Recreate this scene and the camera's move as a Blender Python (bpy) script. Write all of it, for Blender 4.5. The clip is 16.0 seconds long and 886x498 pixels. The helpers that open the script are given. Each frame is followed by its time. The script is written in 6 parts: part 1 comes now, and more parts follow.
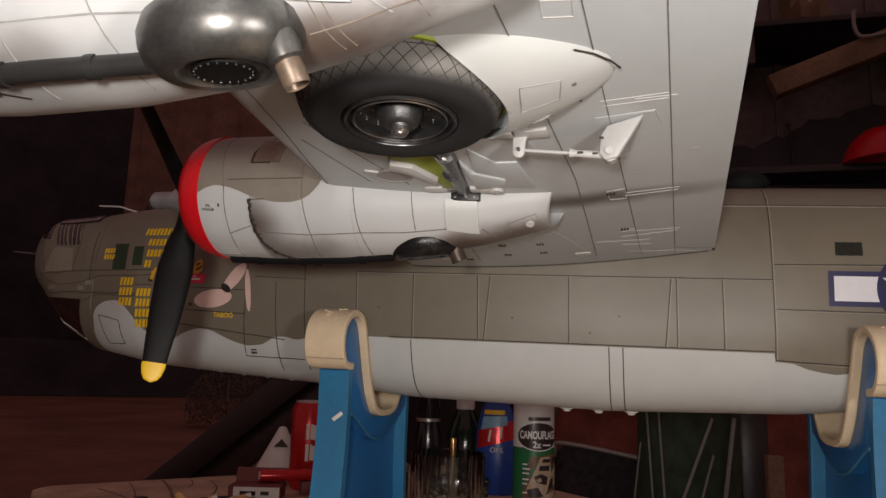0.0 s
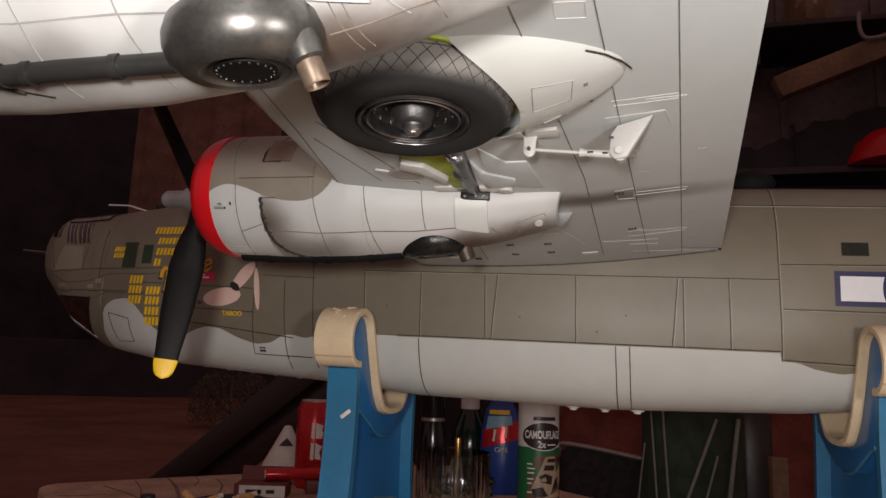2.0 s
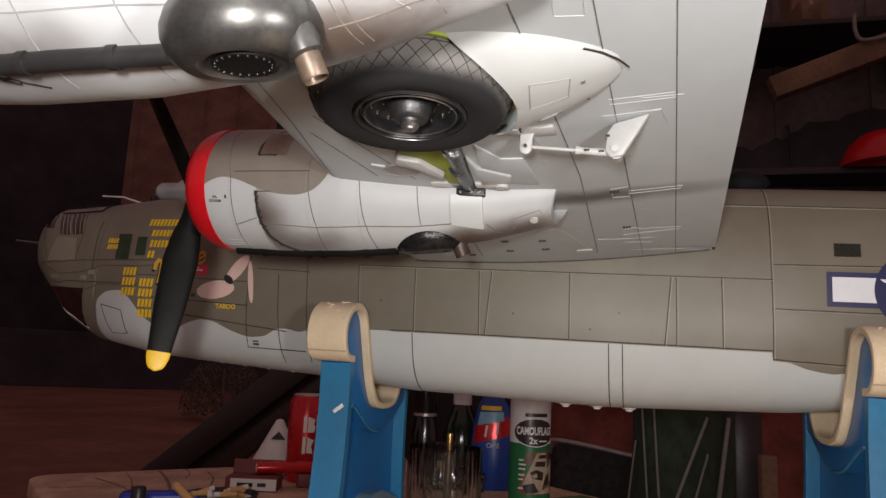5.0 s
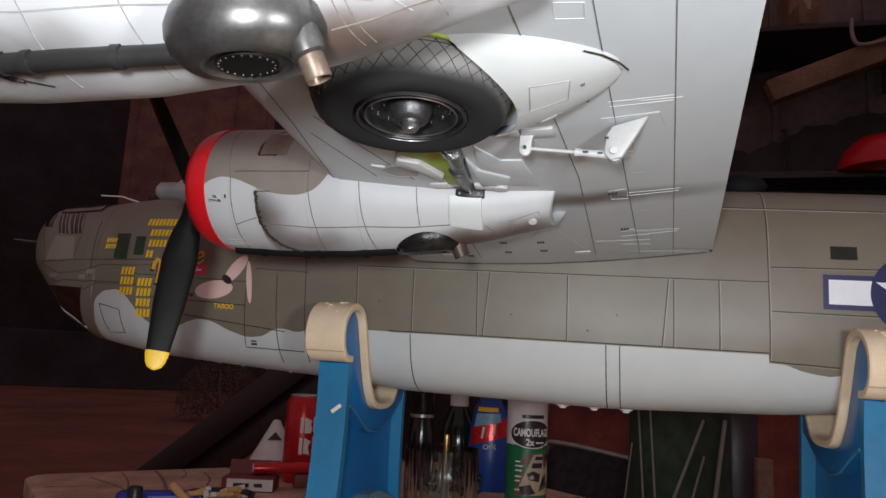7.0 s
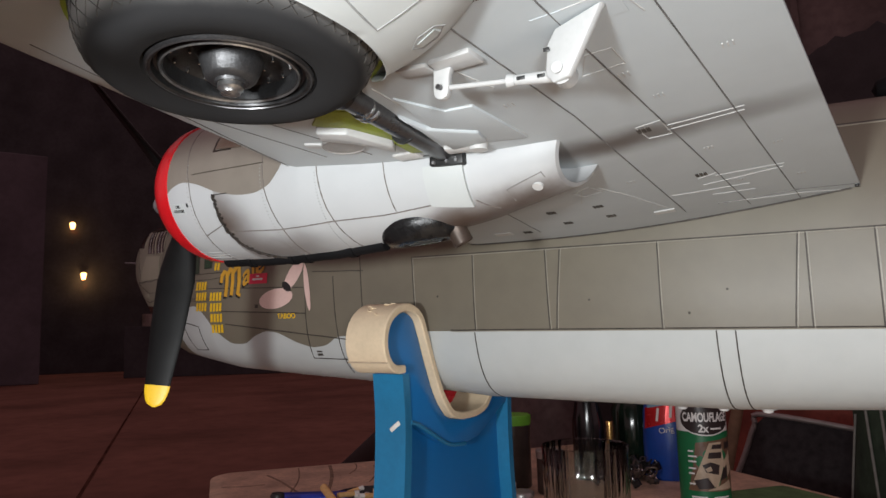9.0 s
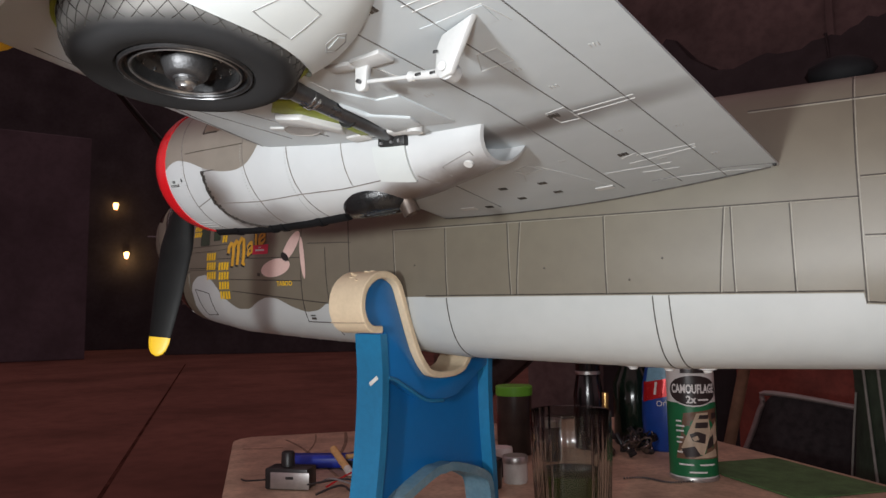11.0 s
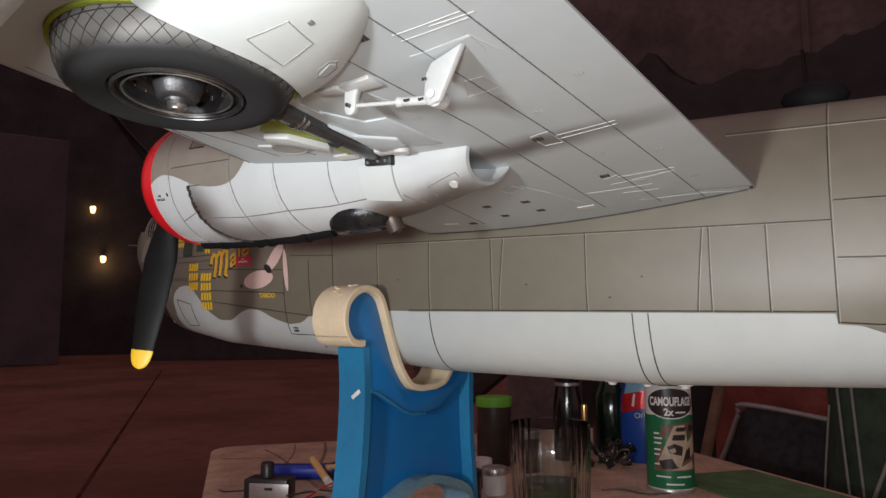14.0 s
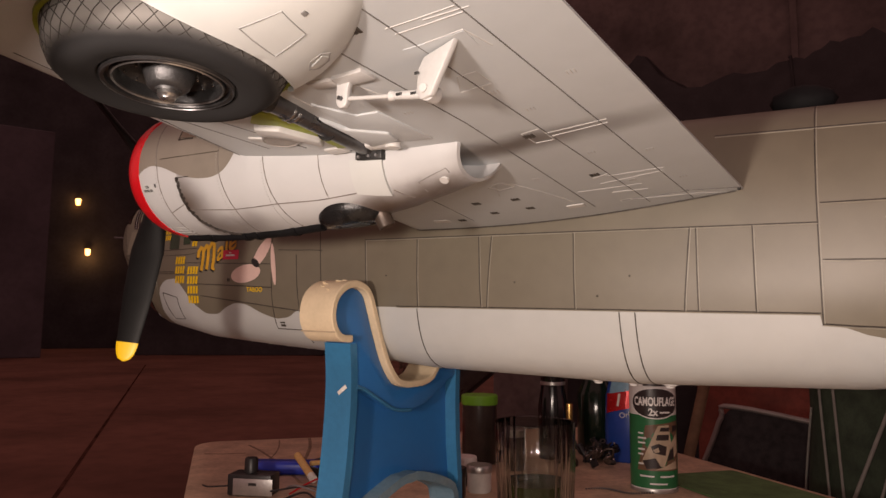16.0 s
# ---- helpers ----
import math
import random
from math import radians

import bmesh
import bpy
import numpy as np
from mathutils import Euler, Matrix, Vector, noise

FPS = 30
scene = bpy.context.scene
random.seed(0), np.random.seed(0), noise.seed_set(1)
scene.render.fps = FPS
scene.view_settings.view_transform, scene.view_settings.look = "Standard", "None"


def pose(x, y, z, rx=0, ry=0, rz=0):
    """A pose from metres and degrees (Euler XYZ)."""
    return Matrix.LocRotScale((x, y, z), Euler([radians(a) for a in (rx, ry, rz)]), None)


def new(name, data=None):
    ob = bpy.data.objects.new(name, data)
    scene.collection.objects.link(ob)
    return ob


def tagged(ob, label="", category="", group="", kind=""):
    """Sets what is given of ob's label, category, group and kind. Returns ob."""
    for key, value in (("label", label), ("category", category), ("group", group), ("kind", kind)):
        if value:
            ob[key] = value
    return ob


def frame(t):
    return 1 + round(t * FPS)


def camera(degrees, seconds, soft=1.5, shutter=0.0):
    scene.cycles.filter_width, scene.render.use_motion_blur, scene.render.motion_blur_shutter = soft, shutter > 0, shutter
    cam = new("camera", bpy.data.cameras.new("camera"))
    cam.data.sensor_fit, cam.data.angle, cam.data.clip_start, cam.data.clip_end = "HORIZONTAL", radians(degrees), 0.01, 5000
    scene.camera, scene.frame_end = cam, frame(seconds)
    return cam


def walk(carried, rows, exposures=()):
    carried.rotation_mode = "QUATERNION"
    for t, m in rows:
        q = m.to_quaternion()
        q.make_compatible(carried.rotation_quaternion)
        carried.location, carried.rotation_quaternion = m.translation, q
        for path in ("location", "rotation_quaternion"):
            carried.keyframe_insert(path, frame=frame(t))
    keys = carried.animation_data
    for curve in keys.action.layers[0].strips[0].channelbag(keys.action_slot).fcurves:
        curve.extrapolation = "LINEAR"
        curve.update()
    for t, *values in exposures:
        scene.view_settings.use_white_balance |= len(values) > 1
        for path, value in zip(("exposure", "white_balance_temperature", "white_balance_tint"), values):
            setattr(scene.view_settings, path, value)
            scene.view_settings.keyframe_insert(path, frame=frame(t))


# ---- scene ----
cam = camera(64.2, 16.0)
ROWS = [
    (0, 0.1729, -0.5891, 0.9696, 99.84, -1.74, 13.72),
    (0.5, 0.1712, -0.5896, 0.9672, 99.83, -1.89, 13.66),
    (1, 0.1710, -0.5923, 0.9685, 99.78, -1.90, 13.77),
    (1.5, 0.1700, -0.5927, 0.9671, 99.87, -2.06, 13.89),
    (2, 0.1701, -0.5938, 0.9674, 99.90, -1.96, 13.95),
    (2.5, 0.1705, -0.5934, 0.9669, 99.73, -2.13, 13.94),
    (3, 0.1703, -0.5930, 0.9672, 99.48, -2.17, 13.69),
    (3.5, 0.1696, -0.5941, 0.9663, 99.58, -2.30, 13.63),
    (4, 0.1695, -0.5946, 0.9674, 99.60, -2.31, 13.69),
    (6.5, 0.1697, -0.5941, 0.9671, 99.57, -3.14, 12.68),
    (7, 0.1689, -0.5962, 0.9665, 99.72, -2.86, 13.06),
    (7.5, 0.1694, -0.5970, 0.9683, 99.77, -2.74, 13.09),
    (8, 0.1778, -0.5782, 0.9718, 99.57, -1.86, 15.10),
    (8.2, 0.1876, -0.5474, 0.9707, 99.20, -0.64, 16.12),
    (8.4, 0.2012, -0.5180, 0.9767, 98.39, 0.85, 20.44),
    (8.5, 0.2100, -0.5040, 0.9790, 97.87, 1.70, 22.28),
    (8.7, 0.2234, -0.4816, 0.9796, 97.50, 0.54, 26.53),
    (9, 0.2428, -0.4568, 0.9949, 96.95, 1.62, 30.54),
    (9.2, 0.2548, -0.4424, 0.9962, 96.70, 1.92, 32.28),
    (11.3, 0.3120, -0.4821, 0.9790, 95.55, 0.82, 33.37),
    (11.5, 0.3117, -0.4839, 0.9797, 95.72, 0.69, 33.39),
    (12, 0.3135, -0.4848, 0.9827, 96.16, 0.15, 33.06),
    (12.5, 0.3130, -0.4851, 0.9841, 96.33, 0.18, 32.63),
    (13, 0.3119, -0.4833, 0.9824, 96.30, 0.24, 32.31),
    (13.5, 0.3134, -0.4828, 0.9852, 96.29, 0.26, 31.93),
    (14, 0.3126, -0.4837, 0.9854, 96.18, 0.39, 31.72),
    (14.5, 0.3134, -0.4821, 0.9844, 96.17, 0.22, 31.58),
    (15, 0.3122, -0.4830, 0.9845, 96.18, -0.03, 31.40),
    (15.5, 0.3123, -0.4826, 0.9838, 96.16, -0.32, 30.93),
    (16, 0.3117, -0.4839, 0.9839, 96.06, -0.43, 30.63),
    ]
walk(cam, [(t, pose(x, y, z, rx, ry, rz)) for t, x, y, z, rx, ry, rz in ROWS],
     exposures=[(0.0, -0.02, 7000, 14), (4.2, 0.18, 7000, 14), (6.3, 0.32, 6050, 10), (7.6, 0.25, 6100, 10), (8.5, 0.46, 6100, 8), (9.0, 0.67, 6150, 7), (11.3, 0.71, 6150, 8), (15.0, 0.59, 6250, 8), (15.4, 0.91, 8000, 24), (16.0, 0.52, 8000, 24)])

# ---- light: a dark night, two fixed lamps for the hand-held torch ----
world = bpy.data.worlds.new("night")
scene.world = world
world.use_nodes = True
world.node_tree.nodes["Background"].inputs[0].default_value = (0.062, 0.036, 0.037, 1)
world.node_tree.nodes["Background"].inputs[1].default_value = 2.9


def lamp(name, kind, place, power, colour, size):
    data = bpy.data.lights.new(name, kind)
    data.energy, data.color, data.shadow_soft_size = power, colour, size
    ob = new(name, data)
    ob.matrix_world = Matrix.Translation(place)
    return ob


# one torch moves with the lens; two fixed lamps stand in, both always lit
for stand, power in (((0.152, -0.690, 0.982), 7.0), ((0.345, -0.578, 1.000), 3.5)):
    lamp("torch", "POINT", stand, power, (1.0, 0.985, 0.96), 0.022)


# ---- materials ----
def mat(name, colour, rough=0.5, metal=0.0, vary=0.12, scale=40.0, bump=0.0, second=None, stain=0.0, coat=0.0, glow=0.0, clear=0.0, spec=0.5):
    """A painted, wooden or other plain surface: two scales of variation in its colour, and a fine relief."""
    m = bpy.data.materials.new(name)
    m.use_nodes = True
    t = m.node_tree
    b = t.nodes["Principled BSDF"]
    b.inputs["Roughness"].default_value, b.inputs["Metallic"].default_value = rough, metal
    b.inputs["Coat Weight"].default_value, b.inputs["Specular IOR Level"].default_value = coat, spec
    b.inputs["Transmission Weight"].default_value = clear
    if glow:
        b.inputs["Emission Color"].default_value = (*colour, 1)
        b.inputs["Emission Strength"].default_value = glow
    geo = t.nodes.new("ShaderNodeTexCoord")
    fine, wide, mix, mix2 = (t.nodes.new("ShaderNodeTexNoise"), t.nodes.new("ShaderNodeTexNoise"), t.nodes.new("ShaderNodeMix"), t.nodes.new("ShaderNodeMix"))
    fine.inputs["Scale"].default_value, wide.inputs["Scale"].default_value = scale * 8, scale
    fine.inputs["Detail"].default_value, wide.inputs["Detail"].default_value = 4, 5
    for n in (fine, wide):
        t.links.new(geo.outputs["Object"], n.inputs["Vector"])
    dark = second or tuple(c * (1 - 2.2 * vary) for c in colour)
    for n, a, c in ((mix, (*colour, 1), (*dark, 1)),):
        n.data_type = "RGBA"
        n.inputs[6].default_value, n.inputs[7].default_value = a, c
    ramp = t.nodes.new("ShaderNodeValToRGB")
    ramp.color_ramp.elements[0].position, ramp.color_ramp.elements[1].position = 0.38, 0.72
    t.links.new(wide.outputs["Fac"], ramp.inputs["Fac"])
    t.links.new(ramp.outputs["Color"], mix.inputs[0])
    mix2.data_type = "RGBA"
    mix2.blend_type = "MULTIPLY"
    mix2.inputs[0].default_value = min(1.0, vary * 2.5)
    t.links.new(mix.outputs[2], mix2.inputs[6])
    grain = t.nodes.new("ShaderNodeValToRGB")
    grain.color_ramp.elements[0].color = (0.55, 0.55, 0.55, 1)
    grain.color_ramp.elements[0].position, grain.color_ramp.elements[1].position = 0.35, 0.6
    t.links.new(fine.outputs["Fac"], grain.inputs["Fac"])
    t.links.new(grain.outputs["Color"], mix2.inputs[7])
    t.links.new(mix2.outputs[2], b.inputs["Base Color"])
    rr = t.nodes.new("ShaderNodeMapRange")
    rr.inputs["To Min"].default_value, rr.inputs["To Max"].default_value = max(0.02, rough - 0.1), min(1.0, rough + 0.12)
    t.links.new(wide.outputs["Fac"], rr.inputs["Value"])
    t.links.new(rr.outputs["Result"], b.inputs["Roughness"])
    if bump:
        bm_ = t.nodes.new("ShaderNodeBump")
        bm_.inputs["Strength"].default_value, bm_.inputs["Distance"].default_value = bump, 0.0006
        t.links.new(fine.outputs["Fac"], bm_.inputs["Height"])
        t.links.new(bm_.outputs["Normal"], b.inputs["Normal"])
    return m


OLIVE = mat("olive_drab_paint", (0.162, 0.143, 0.107), 0.43, vary=0.07, scale=7, bump=0.22)
OLIVEPALE = mat("faded_olive_paint", (0.23, 0.205, 0.155), 0.5, vary=0.05, scale=20)
EDGEPALE = mat("olive_edge_highlight", (0.285, 0.262, 0.215), 0.42, vary=0.1, scale=90)
GREY = mat("neutral_grey_paint", (0.475, 0.497, 0.492), 0.38, vary=0.035, scale=7, bump=0.16)


def stained(name, base, zones, brown=(0.066, 0.042, 0.030), core=0.05, rough=0.45, ragged=0.006):
    """Grey paint with exhaust soot on it; each zone is a stain's centre, half sizes (x, y, z; 0: unbounded) and strength."""
    m = mat(name, base, rough, vary=0.03, scale=9, bump=0.08)
    t = m.node_tree
    b = t.nodes["Principled BSDF"]
    last = b.inputs["Base Color"].links[0].from_socket
    co = t.nodes.new("ShaderNodeTexCoord")
    wob = t.nodes.new("ShaderNodeTexNoise")
    wob.inputs["Scale"].default_value, wob.inputs["Detail"].default_value = 38, 4
    t.links.new(co.outputs["Object"], wob.inputs["Vector"])
    add = t.nodes.new("ShaderNodeMix")
    add.data_type, add.blend_type = "RGBA", "LINEAR_LIGHT"
    add.inputs[0].default_value = ragged
    t.links.new(co.outputs["Object"], add.inputs[6])
    t.links.new(wob.outputs["Color"], add.inputs[7])
    for centre, half, strength, *cut in zones:
        vm = t.nodes.new("ShaderNodeVectorMath")
        vm.operation = "SUBTRACT"
        t.links.new(add.outputs[2], vm.inputs[0])
        vm.inputs[1].default_value = centre
        vd = t.nodes.new("ShaderNodeVectorMath")
        vd.operation = "MULTIPLY"
        vd.inputs[1].default_value = [1 / h if h else 0.0 for h in half]
        t.links.new(vm.outputs[0], vd.inputs[0])
        ln = t.nodes.new("ShaderNodeVectorMath")
        ln.operation = "LENGTH"
        t.links.new(vd.outputs[0], ln.inputs[0])
        mr = t.nodes.new("ShaderNodeMapRange")
        mr.interpolation_type = "SMOOTHSTEP"
        mr.inputs["From Min"].default_value, mr.inputs["From Max"].default_value = 1.0, core
        mr.inputs["To Min"].default_value, mr.inputs["To Max"].default_value = 0.0, strength
        t.links.new(ln.outputs["Value"], mr.inputs["Value"])
        mx = t.nodes.new("ShaderNodeMix")
        mx.data_type = "RGBA"
        t.links.new(mr.outputs["Result"], mx.inputs[0])
        if cut:
            sep, gate, times = t.nodes.new("ShaderNodeSeparateXYZ"), t.nodes.new("ShaderNodeMath"), t.nodes.new("ShaderNodeMath")
            gate.operation, times.operation, gate.inputs[1].default_value = "GREATER_THAN", "MULTIPLY", cut[0]
            t.links.new(co.outputs["Object"], sep.inputs[0])
            t.links.new(sep.outputs[0], gate.inputs[0])
            t.links.new(gate.outputs[0], times.inputs[0])
            t.links.new(mr.outputs["Result"], times.inputs[1])
            t.links.new(times.outputs[0], mx.inputs[0])
        t.links.new(last, mx.inputs[6])
        mx.inputs[7].default_value = (*brown, 1)
        last = mx.outputs[2]
    t.links.new(last, b.inputs["Base Color"])
    return m


WINGGREY = stained("wing_grey_paint", (0.437, 0.470, 0.488), [((0.150, -0.153, 0.035), (0.085, 0.018, 0), 0.86), ((0.215, -0.152, 0.035), (0.06, 0.016, 0), 0.35), ((0.190, -0.402, 0.05), (0.12, 0.035, 0), 0.6)])
NACGREY = stained("nacelle_grey_paint", (0.460, 0.472, 0.480), [((-0.056, -0.036, 0.004), (0.034, 0.040, 0.030), 0.96, -0.0535), ((-0.030, -0.022, -0.012), (0.055, 0.030, 0.016), 0.75, -0.0515),
                                                         ((0.124, -0.003, -0.004), (0.070, 0.046, 0.021), 0.90), ((0.086, -0.003, -0.004), (0.050, 0.032, 0.015), 0.9), ((0.130, -0.010, 0.001), (0.058, 0.030, 0.017), 0.72), ((0.14, 0.0, 0.02), (0.02, 0.05, 0.02), 0.4), ((0.084, -0.004, -0.006), (0.034, 0.040, 0.010), 0.94), ((0.120, -0.004, 0.003), (0.034, 0.040, 0.011), 0.94)])
RAISED = mat("pale_scribed_edge", (0.45, 0.45, 0.44), 0.65, vary=0.05, scale=60)
COWLTOP = mat("faded_cowling_olive", (0.205, 0.181, 0.152), 0.45, vary=0.07, scale=12, bump=0.2)
WHITE = mat("white_plastic", (0.54, 0.54, 0.53), 0.38, vary=0.03, scale=30)
RED = mat("red_paint", (0.62, 0.010, 0.016), 0.3, vary=0.05, scale=40)
SHADELINE = mat("soft_panel_line", (0.26, 0.25, 0.24), 0.5, vary=0.15, scale=90)
FAINT2 = mat("worn_olive_dimple", (0.075, 0.062, 0.048), 0.5, vary=0.2, scale=120)
JOINT = mat("joint_dirt", (0.105, 0.050, 0.038), 1.0, vary=0.35, scale=3, spec=0.0)
LINKWHITE = mat("linkage_white", (0.43, 0.43, 0.425), 0.45, vary=0.05, scale=60)
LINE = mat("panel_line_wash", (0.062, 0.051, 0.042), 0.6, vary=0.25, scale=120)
NACLINE = mat("brown_panel_line", (0.195, 0.172, 0.155), 0.6, vary=0.2, scale=120)
RUSTOLIVE = mat("rust_stained_olive", (0.165, 0.142, 0.112), 0.5, vary=0.1, scale=60, second=(0.11, 0.055, 0.036))
TREADLINE = mat("tread_groove", (0.072, 0.067, 0.063), 1.0, vary=0.2, scale=90, spec=0.0)
SOOT = mat("soot_edge", (0.030, 0.020, 0.014), 0.5, vary=0.3, scale=260, bump=0.8)
RUBBER = stained("tyre_rubber", (0.018, 0.018, 0.019), [((0, 0, 0.012), (0, 0, 0.0260), 1.0)], (0.175, 0.168, 0.160), 0.74, 0.95, 0.0018)
STEEL = mat("dark_steel", (0.16, 0.16, 0.165), 0.3, metal=0.9, vary=0.1, scale=60)
RUBBER.node_tree.nodes["Principled BSDF"].inputs["Specular IOR Level"].default_value = 0.22
PALESTEEL = mat("grey_steel", (0.34, 0.34, 0.35), 0.35, metal=0.6, vary=0.1, scale=60)
RIMSTEEL = mat("gunmetal", (0.060, 0.060, 0.062), 0.34, metal=0.7, vary=0.25, scale=160, bump=0.2)
HUBSTEEL = mat("satin_steel", (0.085, 0.085, 0.088), 0.42, metal=0.7, vary=0.2, scale=160, bump=0.25)
WORNSTEEL = mat("worn_bare_steel", (0.36, 0.355, 0.35), 0.30, metal=0.9, vary=0.2, scale=120)
DARKSHINE = mat("black_gloss_metal", (0.135, 0.132, 0.127), 0.34, metal=0.8, vary=0.2, scale=70)
BRIGHT = mat("polished_metal", (0.6, 0.6, 0.6), 0.22, metal=1.0, vary=0.08, scale=80)
BRASS = mat("bright_brass", (0.55, 0.36, 0.13), 0.25, metal=0.9, vary=0.1, scale=60)
DARKBURNT = mat("dark_bronze", (0.095, 0.070, 0.056), 0.42, metal=0.45, vary=0.2, scale=120)
BURNT = mat("burnt_bronze", (0.20, 0.145, 0.105), 0.4, metal=0.45, vary=0.2, scale=120)
BLACK = mat("black_paint", (0.018, 0.018, 0.018), 0.4, vary=0.15, scale=50)
GLOSSBLACK = mat("gloss_black_metal", (0.030, 0.030, 0.031), 0.24, metal=0.5, vary=0.3, scale=160, bump=0.3)
FOOTBALL = mat("dull_black_housing", (0.007, 0.007, 0.008), 0.7, vary=0.2, scale=40, spec=0.15)
TANLINE = mat("tan_panel_edge", (0.20, 0.165, 0.135), 0.6, vary=0.15, scale=90)
WINGLINE = mat("grey_panel_line", (0.18, 0.175, 0.17), 0.6, vary=0.25, scale=120)
SLATEGLASS = mat("dark_opening", (0.020, 0.025, 0.018), 0.25, vary=0.2, scale=60)
FINELINE = mat("shallow_panel_edge", (0.31, 0.315, 0.31), 0.5, vary=0.1, scale=90)
BLACKMATT = mat("matt_black", (0.0065, 0.0065, 0.0065), 0.42, vary=0.2, scale=40, spec=0.13)
YELLOW = mat("yellow_paint", (0.80, 0.50, 0.012), 0.45, vary=0.06, scale=60)
GOLD = mat("amber_paint", (0.62, 0.34, 0.03), 0.45, vary=0.06, scale=60)
PINK = mat("pale_pink_paint", (0.66, 0.47, 0.42), 0.5, vary=0.05, scale=60)
REDPATCH = mat("crimson_decal", (0.55, 0.02, 0.06), 0.4, vary=0.05, scale=60)
NAVY = mat("navy_blue_decal", (0.020, 0.022, 0.085), 0.4, vary=0.08, scale=60)
DECALWHITE = mat("white_decal", (0.72, 0.74, 0.78), 0.4, vary=0.03, scale=60)
CHROMATE = mat("zinc_chromate_green", (0.28, 0.34, 0.035), 0.5, vary=0.1, scale=60)
GREENGLASS = mat("green_tinted_glass", (0.012, 0.045, 0.018), 0.12, vary=0.2, scale=60)
GLASSDARK = mat("smoked_glass", (0.010, 0.011, 0.013), 0.08, vary=0.2, scale=60)
NOSEGLASS = mat("brown_tinted_glass", (0.030, 0.014, 0.011), 0.16, vary=0.3, scale=90)
CLEARCAP = mat("clear_lamp_cap", (0.62, 0.62, 0.62), 0.12, vary=0.05, scale=60)
LENS = mat("lamp_lens", (0.31, 0.295, 0.28), 0.55, vary=0.1, scale=60)
SCUFFBLUE = mat("scuffed_pale_blue_plastic", (0.10, 0.20, 0.27), 0.5, vary=0.12, scale=30, second=(0.18, 0.25, 0.28))
RIMBLUE = mat("dull_blue_plastic", (0.020, 0.170, 0.34), 0.42, vary=0.10, scale=26, bump=0.1)
BLUE = stained("blue_moulded_plastic", (0.008, 0.145, 0.41), [((-0.040, -0.037, -0.100), (0.030, 0.016, 0.036), 0.6), ((-0.050, -0.040, -0.190), (0.040, 0.020, 0.060), 0.3), ((0.350, -0.037, -0.110), (0.034, 0.018, 0.050), 0.45), ((-0.035, 0.02, -0.215), (0.02, 0.04, 0.014), 0.7)], (0.10, 0.19, 0.24), 0.05, 0.34)
FOAM = mat("tan_foam", (0.68, 0.55, 0.38), 0.85, vary=0.06, scale=40, bump=0.45)
FOAMDIRT = mat("aged_foam_skin", (0.74, 0.60, 0.41), 0.8, vary=0.10, scale=30, bump=0.4)
TABLE = mat("worn_wood", (0.68, 0.51, 0.35), 0.6, vary=0.22, scale=14, bump=0.3)
GROUND = mat("concrete_drive", (0.200, 0.094, 0.069), 0.9, vary=0.20, scale=0.7, bump=0.4, spec=0.15)
DARKWALL = mat("dark_brown_boards", (0.20, 0.160, 0.150), 0.8, vary=0.25, scale=3)
PURPLEWALL = mat("mauve_stucco", (0.100, 0.084, 0.098), 0.9, vary=0.15, scale=0.8, bump=0.3)
# near-black base: the dark of the unlit side is in the colour
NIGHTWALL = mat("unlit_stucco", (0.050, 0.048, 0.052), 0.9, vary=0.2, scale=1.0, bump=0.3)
FACADE = mat("weathered_brown_boards", (0.27, 0.155, 0.115), 0.8, vary=0.2, scale=1.5)
REDDISH = mat("red_brown_panel", (0.25, 0.060, 0.038), 0.7, vary=0.2, scale=9)
BEAM = mat("bare_timber", (0.28, 0.175, 0.10), 0.7, vary=0.22, scale=8, bump=0.3)
GREENCLOTH = mat("dark_green_canvas", (0.035, 0.060, 0.035), 0.85, vary=0.2, scale=30, bump=0.5)
PIPING = mat("grey_piping", (0.26, 0.27, 0.24), 0.7, vary=0.1, scale=60)
TARP = mat("black_tarpaulin", (0.022, 0.019, 0.021), 0.55, vary=0.25, scale=12, bump=0.4)
MESH = mat("black_chair_fabric", (0.030, 0.024, 0.026), 0.85, vary=0.25, scale=60, bump=0.5)
TUBE = mat("grey_tube", (0.30, 0.27, 0.255), 0.4, metal=0.3, vary=0.1, scale=40)
CANGREEN = mat("green_label", (0.012, 0.150, 0.055), 0.35, vary=0.06, scale=60)
CANWHITE = mat("white_label", (0.70, 0.70, 0.68), 0.35, vary=0.04, scale=60)
CANBROWN = mat("brown_label", (0.16, 0.09, 0.055), 0.35, vary=0.1, scale=90)
CANTAN = mat("tan_label", (0.48, 0.38, 0.27), 0.35, vary=0.1, scale=90)
CANBLACK = mat("dark_label", (0.030, 0.022, 0.022), 0.35, vary=0.1, scale=60)
CANRED = mat("red_can", (0.50, 0.015, 0.018), 0.25, metal=0.3, vary=0.05, scale=40)
BOTTLEBLUE = mat("blue_bottle", (0.015, 0.06, 0.30), 0.3, vary=0.08, scale=40)
TEAL = mat("pale_blue_label", (0.20, 0.42, 0.55), 0.35, vary=0.1, scale=60)
LIDGREEN = mat("lime_lid", (0.16, 0.48, 0.04), 0.4, vary=0.05, scale=40)
BROWNJAR = mat("brown_jar", (0.05, 0.038, 0.032), 0.3, vary=0.2, scale=40)
DARKBOTTLE = mat("dark_bottle", (0.014, 0.013, 0.014), 0.15, vary=0.2, scale=40)
GREENBOTTLE = mat("dark_green_bottle", (0.010, 0.020, 0.013), 0.12, vary=0.2, scale=40)
